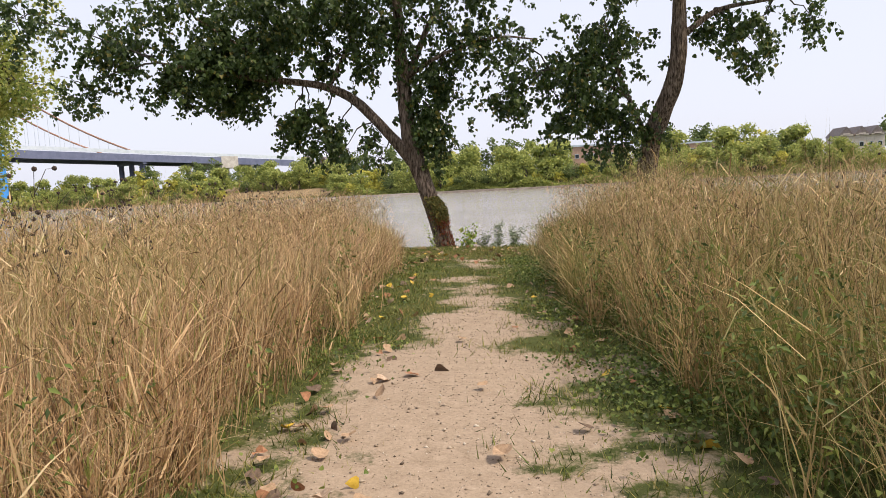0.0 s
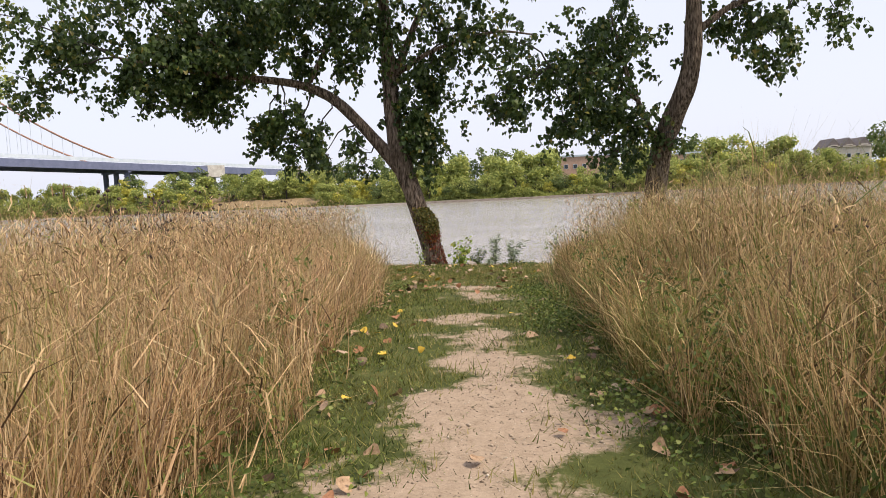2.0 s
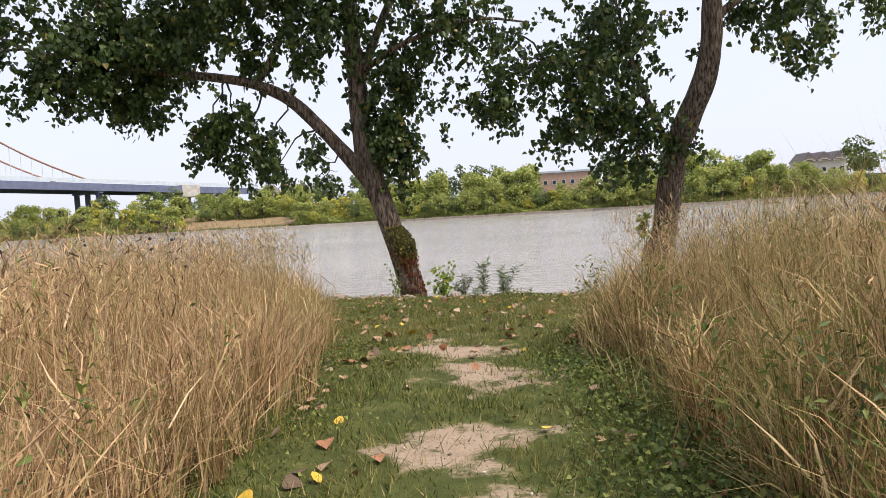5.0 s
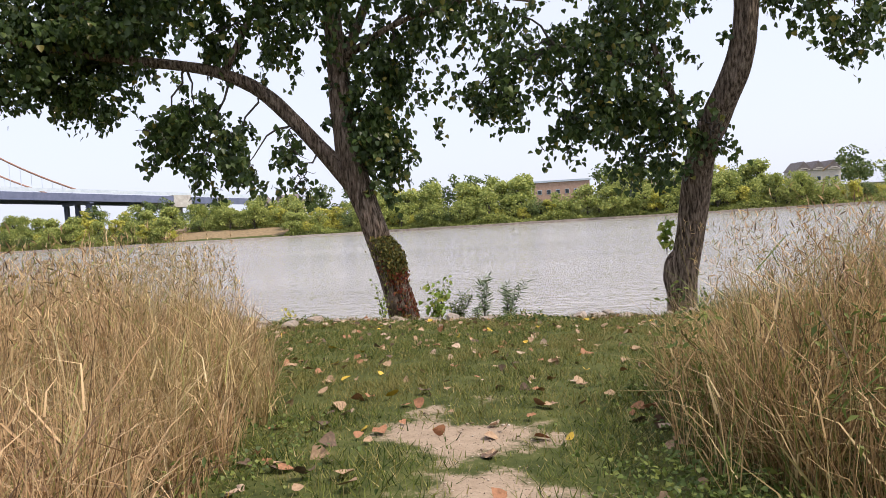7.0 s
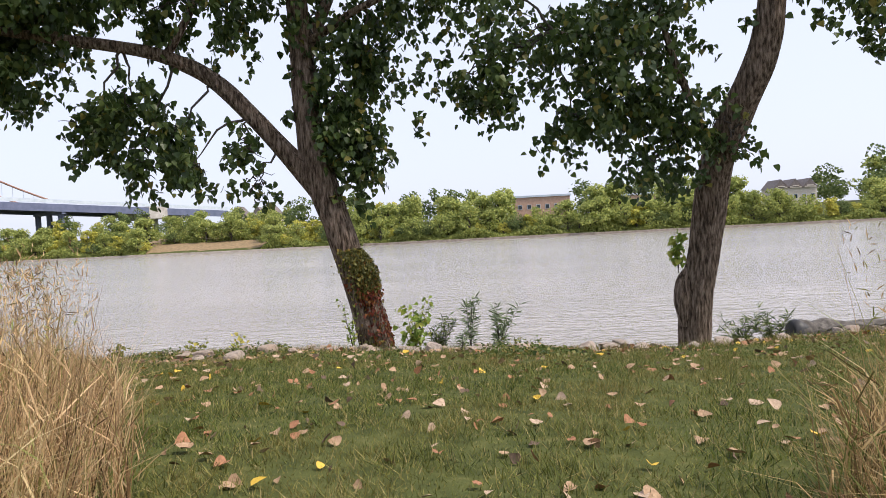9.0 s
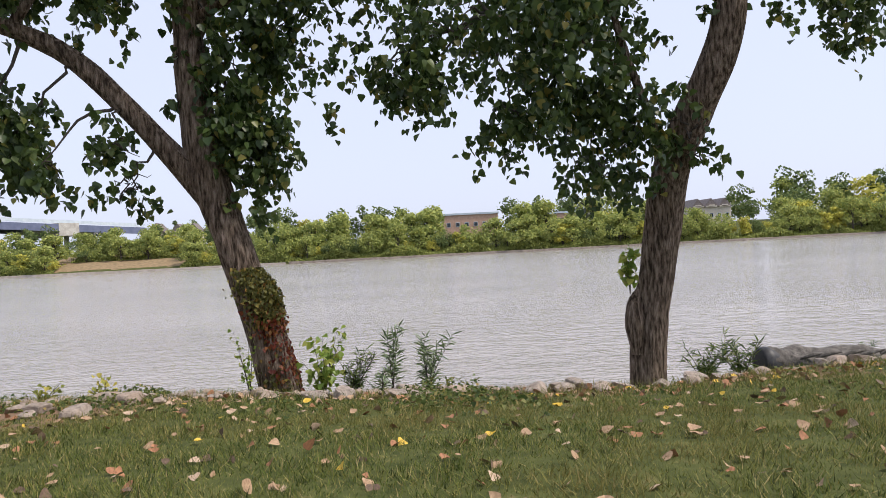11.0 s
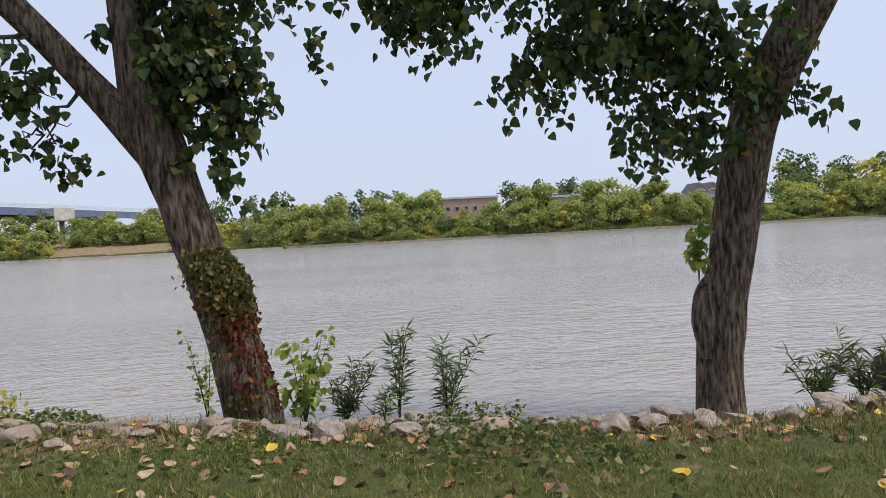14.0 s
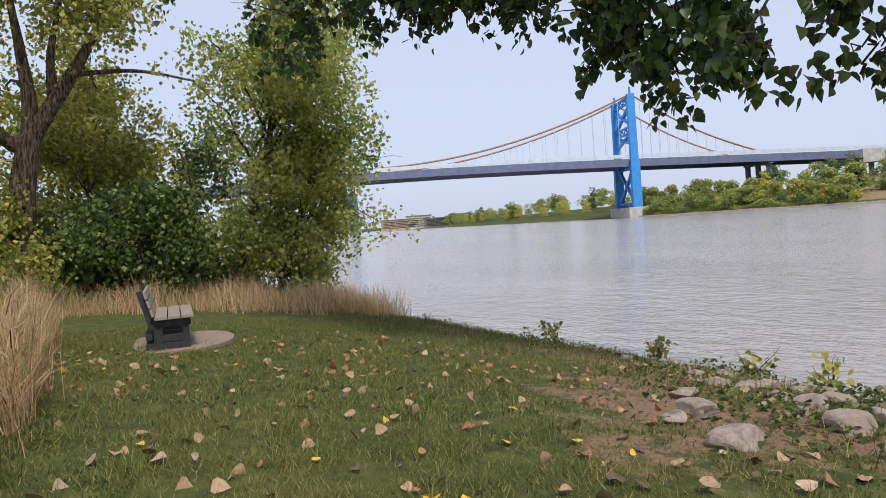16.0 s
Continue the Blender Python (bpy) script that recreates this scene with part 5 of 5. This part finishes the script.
def build_vine():
    """Creeper on the leaning trunk: green above, turned red below."""
    rng = np.random.default_rng(14)
    vine = thing("creeper_vine", pose(-1.72, T1_Y, -1.6), "creeper on the trunk, green above and autumn-red below", "vine")

    def wrap(name, n, z0, z1, thick, mat, around, label):
        z = rng.uniform(z0, z1, n)
        cx = np.interp(z, [-1.7, -1.2, -0.4, 0.45, 1.25, 2.15], [-1.68, -1.77, -1.95, -2.2, -2.46, -2.75])
        a = rng.normal(around, 0.55, n)
        bulge = np.sin(np.clip((z - z0) / (z1 - z0), 0, 1) * np.pi) ** 0.6
        r = 0.27 + thick * bulge * rng.uniform(0.1, 1, n)
        at = np.stack([cx + r * np.cos(a), T1_Y + r * np.sin(a), z], 1) - (-1.72, T1_Y, -1.6)
        v, f = leaves(rng, at, rng.uniform(0.035, 0.075, n), 0.75)
        tagged(part(name, mesh_of(name, v, f, [mat]), None, vine, label), kind="stuff")

    M_VINE = foliage("olive_creeper_leaf", [(0.0, (0.06, 0.06, 0.018)), (0.6, (0.15, 0.15, 0.04)), (0.9, (0.26, 0.22, 0.05)), (1.0, (0.28, 0.1, 0.03))], 0.5, 0.3, 0.3)
    red = foliage("red_creeper_leaf", [(0.0, (0.1, 0.02, 0.015)), (0.5, (0.22, 0.05, 0.025)), (0.8, (0.3, 0.13, 0.04)), (1.0, (0.14, 0.12, 0.03))], 0.5, 0.3, 0.25)
    wrap("green_leaves", 2100, -0.15, 0.78, 0.2, M_VINE, -0.75, "olive-green creeper leaves")
    wrap("mixed_leaves", 600, -0.3, 0.3, 0.14, red, -0.7, "red and brown creeper leaves")
    wrap("red_leaves", 800, -1.35, -0.2, 0.07, red, -0.55, "dark red creeper leaves")
    wrap("low_leaves", 420, -1.4, -0.8, 0.08, M_VINE, -1.4, "green creeper leaves at the foot")


build_vine()


# ---- weeds in the tall grass ----
def seed_weeds():
    rng = np.random.default_rng(19)
    m_dead, *_ = material("dead_brown_weed", (0.045, 0.03, 0.022), 0.9)
    kinds = []
    for k in range(4):
        w = thing("dead_weed", pose(0, 0, 0), "dry brown weed with dark round seed heads", "weed", "weeds in the tall grass")
        h = 1.2
        v, f = tube([(0, 0, 0), (0.02, 0.01, h * 0.5), (0.03, -0.02, h)], [0.003, 0.0022, 0.0012], 5)
        part("stem", mesh_of("stem", v, f, [m_dead]), None, w)
        for j in range(9):
            z = h * rng.uniform(0.6, 1.0)
            a = rng.uniform(0, 6.28)
            end = np.array([math.cos(a) * 0.11, math.sin(a) * 0.11, z + 0.12])
            v, f = tube([(0.025, 0, z), end * (0.6, 0.6, 1), end], [0.002, 0.0015, 0.001], 4)
            twig = part("twig", mesh_of("twig", v, f, [m_dead]), None, w)
            bm = bmesh.new()
            bmesh.ops.create_icosphere(bm, subdivisions=1, radius=0.0135)
            bmesh.ops.translate(bm, vec=end, verts=bm.verts)
            part("seed_head", bm, m_dead, twig)
        kinds.append(w)
    first = set()
    for i in range(84):
        side = -1 if i % 2 else 1
        y = rng.uniform(2.6, 11.5)
        x = float(left_edge(y) if side < 0 else right_edge(y)) + side * rng.uniform(0.9, 4.5)
        k = i % 4
        m = pose(x, y, float(ground_z(x, y)), rng.uniform(-8, 8), rng.uniform(-8, 8), rng.uniform(0, 360)) @ Matrix.Scale(rng.uniform(0.92, 1.12) if side < 0 else rng.uniform(0.72, 0.92), 4)
        if k in first:
            copy_thing(kinds[k], m)
        else:
            first.add(k)
            kinds[k].matrix_world = m


seed_weeds()


M_MEADOW_WEED = foliage("weed_leaf", [(0.0, (0.05, 0.08, 0.02)), (0.6, (0.13, 0.18, 0.04)), (1.0, (0.27, 0.3, 0.075))], 0.5, 0.3, 0.35)


def green_weeds():
    """Broad-leaved and feathery green weeds standing in the grass, most on the greener side."""
    rng = np.random.default_rng(29)
    at = []
    for i in range(640):
        side = 1 if i % 5 else -1
        y = rng.uniform(2.0, 12.3) if i < 200 else rng.uniform(2.2, 9.0)
        x = float(left_edge(y) if side < 0 else right_edge(y)) + side * abs(rng.normal(0.3, 1.2)) * (1 if side > 0 else 1.2)
        h = rng.uniform(0.15, 0.8)
        k = int(95 * h)
        z = rng.uniform(0.05, h, k)
        at.append(np.stack([x + rng.normal(0, 0.06, k), y + rng.normal(0, 0.06, k), float(ground_z(x, y)) + z], 1))
    at = np.concatenate(at)
    v, f = leaves(rng, at, rng.uniform(0.025, 0.055, len(at)), 0.3, KITE * (0.4, 1, 1), LANCE_TRI)
    tagged(new("green_weeds", mesh_of("green_weeds", v, f, [M_MEADOW_WEED])), "leafy green weeds growing through the dry grass", "weeds", kind="stuff")


green_weeds()


def path_edge_plants():
    """Low green leafy plants crowding the edges of the path."""
    rng = np.random.default_rng(83)
    n = 24000
    side = rng.choice([-1, 1], n, p=[0.15, 0.85])
    y = rng.uniform(1.5, 13, n)
    patch = np.sin(y * 2.1 + side) * np.sin(y * 0.83 + 1) + 0.5
    edge = np.where(side < 0, left_edge(y), right_edge(y))
    x = edge - side * rng.normal(0.08, 0.22, n)
    keep = rng.uniform(0, 1, n) < np.clip(patch, 0.12, 1)
    x, y = x[keep], y[keep]
    z = ground_z(x, y) + rng.uniform(0.01, 0.13, len(x))
    v, f = leaves(rng, np.stack([x, y, z], 1), rng.uniform(0.012, 0.028, len(x)), 0.1)
    tagged(new("path_edge_plants", mesh_of("path_edge_plants", v, f, [M_MEADOW_WEED])), "low dark green leafy plants along the path edge", "plants", kind="stuff")


path_edge_plants()


def grass_plumes():
    """Feathery seed heads on top of the dry grass."""
    rng = np.random.default_rng(37)
    n = 9000
    side = rng.choice([-1, 1], n, p=[0.6, 0.4])
    y = rng.uniform(1.0, 15.5, n)
    edge = np.where(side < 0, left_edge(y), right_edge(np.minimum(y, 13.0)))
    x = edge + side * (0.25 + rng.exponential(2.2, n))
    keep = ~((side > 0) & (y > 13.3))
    x, y = x[keep], y[keep]
    n = len(x)
    base = np.stack([x, y, ground_z(x, y)], 1)
    h = rng.uniform(0.85, 1.25, n)
    a = rng.uniform(0, 6.28, n)
    v1, f1 = blades(rng, base, h, np.full(n, 0.003), np.abs(rng.normal(0.08, 0.08, n)), a, np.full(n, 0.08), 3)
    tip = base + np.stack([np.cos(a) * 0.12, np.sin(a) * 0.12, h * 0.86], 1)
    k = 7
    at = np.repeat(tip, k, 0) + rng.normal(0, 1, (n * k, 3)) * (0.016, 0.016, 0.06)
    v2, f2 = leaves(rng, at, rng.uniform(0.03, 0.06, n * k), -0.6, LANCE, LANCE_TRI)
    v, f = joined([(v1, f1), (v2, f2)])
    tagged(new("grass_plumes", mesh_of("grass_plumes", v, f, [M_STRAW])), "feathery pale seed plumes above the grass", "grass", kind="stuff")


grass_plumes()


# ---- fallen leaves ----
def leaf_mesh(seed, mat):
    rng = np.random.default_rng(seed)
    bm = bmesh.new()
    curl = rng.uniform(0.05, 0.6)
    rim = [(0.0, 0.04), (-0.3, 0.0), (-0.47, 0.16), (-0.47, 0.42), (-0.28, 0.75), (0.0, 1.0), (0.28, 0.75), (0.47, 0.42), (0.47, 0.16), (0.3, 0.0)]
    mid = [bm.verts.new((rng.normal(0, 0.02), yy, 0.0)) for yy in (0.25, 0.6)]
    out = [bm.verts.new((x + rng.normal(0, 0.03), y + rng.normal(0, 0.03), curl * (abs(x) * 1.1 + (y - 0.5) ** 2 * 0.7) + rng.normal(0, 0.06))) for x, y in rim]
    n = len(out)
    for i in range(n):
        a, b = out[i], out[(i + 1) % n]
        c = mid[0] if (a.co.y + b.co.y) / 2 < 0.4 else mid[1]
        bm.faces.new((a, b, c))
    bm.faces.new((mid[0], out[3], mid[1]))
    bm.faces.new((mid[1], out[7], mid[0]))
    bmesh.ops.recalc_face_normals(bm, faces=bm.faces)
    stalk = [bm.verts.new(c) for c in ((-0.012, 0.02, 0.0), (0.012, 0.02, 0.0), (0.03, -0.5, 0.05))]
    bm.faces.new(stalk)
    me = bpy.data.meshes.new("fallen_leaf")
    bm.to_mesh(me)
    bm.free()
    me.materials.append(mat)
    return me


def scatter_leaves():
    rng = np.random.default_rng(101)
    tones = [
        ("dry tan", surface("dry_tan_leaf", (0.24, 0.15, 0.085), (0.46, 0.31, 0.19), 60, 0.8, 0.3, 0.003)),
        ("pale pinkish", surface("pale_leaf_underside", (0.3, 0.21, 0.14), (0.54, 0.4, 0.29), 60, 0.8, 0.3, 0.003)),
        ("rusty brown", surface("rusty_leaf", (0.2, 0.09, 0.045), (0.42, 0.2, 0.1), 60, 0.8, 0.3, 0.003)),
        ("dark brown", surface("dark_leaf", (0.07, 0.045, 0.03), (0.17, 0.11, 0.07), 60, 0.8, 0.3, 0.003)),
        ("yellow", surface("yellow_leaf", (0.5, 0.31, 0.03), (0.68, 0.47, 0.06), 60, 0.7, 0.3, 0.003)),
    ]
    kinds = [(name, leaf_mesh(10 * i + j, mat)) for i, (name, mat) in enumerate(tones) for j in range(3)]
    odds = np.repeat([0.4, 0.13, 0.26, 0.14, 0.07], 3) / 3
    spots = []
    while len(spots) < 2000:
        if rng.uniform() < 0.09:
            y = rng.uniform(2.2, 13)
            x = rng.uniform(float(left_edge(y)) - 0.15, float(right_edge(y)) + 0.15)
            if rng.uniform() < 0.8:
                x = float(left_edge(y)) + abs(rng.normal(0, 0.3)) if rng.uniform() < 0.6 else float(right_edge(y)) - abs(rng.normal(0, 0.25))
        else:
            x, y = rng.uniform(-13, 9), rng.uniform(12, 22)
            if y > float(lip(x)) + 0.3 or x < float(left_edge(min(y, 17.0))):
                continue
        spots.append((x, y))
    for _ in range(1150):
        x = rng.uniform(-6.5, 9)
        spots.append((x, float(lip(x)) + rng.normal(-0.1, 0.42)))
    near = [p for p in spots if abs(p[0]) < 4.2 and 3 < p[1] < 21][:290]
    rest = [p for p in spots if p not in near]
    for x, y in near:
        name, me = kinds[rng.choice(len(kinds), p=odds)]
        s = rng.uniform(0.045, 0.1)
        ob = new("fallen_leaf", me)
        ob.matrix_world = pose(x, y, float(ground_z(x, y)) + rng.uniform(0.012, 0.035), rng.uniform(-14, 14), rng.uniform(-14, 14), rng.uniform(0, 360)) @ Matrix.Scale(s, 4)
        tagged(ob, name + " fallen cottonwood leaf on the ground", "leaf", "fallen leaves")
    by = {}
    for x, y in rest:
        k = int(rng.choice(len(kinds), p=odds)) // 3
        by.setdefault(k, []).append((x, y))
    for k, pts in by.items():
        p = np.array(pts)
        at = np.stack([p[:, 0], p[:, 1], ground_z(p[:, 0], p[:, 1]) + 0.025], 1)
        v, f = leaves(rng, at, rng.uniform(0.045, 0.1, len(p)), 0.05)
        tagged(new("leaf_litter", mesh_of("leaf_litter", v, f, [tones[k][1]])), tones[k][0] + " leaves scattered over the lawn", "leaf litter", kind="stuff")


scatter_leaves()


M_GRAVEL = foliage("path_gravel", [(0.0, (0.1, 0.075, 0.055)), (0.4, (0.27, 0.21, 0.155)), (0.8, (0.42, 0.34, 0.26)), (1.0, (0.56, 0.49, 0.41))], 0.9, 0.2, 0.0)


def pebbles():
    """Small stones and crumbs of soil on the bare path."""
    rng = np.random.default_rng(203)
    n = 16000
    x, y = rng.normal(0.25, 0.6, n), rng.uniform(2, 13, n)
    keep = wear(x, y) > 0.45
    x, y = x[keep], y[keep]
    n = len(x)
    octa = np.array([(1, 0, 0), (-1, 0, 0), (0, 1, 0), (0, -1, 0), (0, 0, 0.7), (0, 0, -0.7)], float)
    tri = np.array([(0, 2, 4), (2, 1, 4), (1, 3, 4), (3, 0, 4), (2, 0, 5), (1, 2, 5), (3, 1, 5), (0, 3, 5)])
    size = rng.uniform(0.002, 0.0055, n) * (1 + (rng.uniform(0, 1, n) < 0.06) * 1.4)
    v = octa[None] * size[:, None, None] * rng.uniform(0.6, 1.3, (n, 1, 3)) + rng.normal(0, 0.15, (n, 6, 3)) * size[:, None, None]
    v = v + np.stack([x, y, ground_z(x, y) + size * 0.3], 1)[:, None]
    f = (np.arange(n) * 6)[:, None, None] + tri[None]
    tagged(new("pebbles", mesh_of("pebbles", v.reshape(-1, 3), f.reshape(-1, 3), [M_GRAVEL])), "small brown and grey pebbles on the sandy path", "pebbles", kind="stuff")


pebbles()
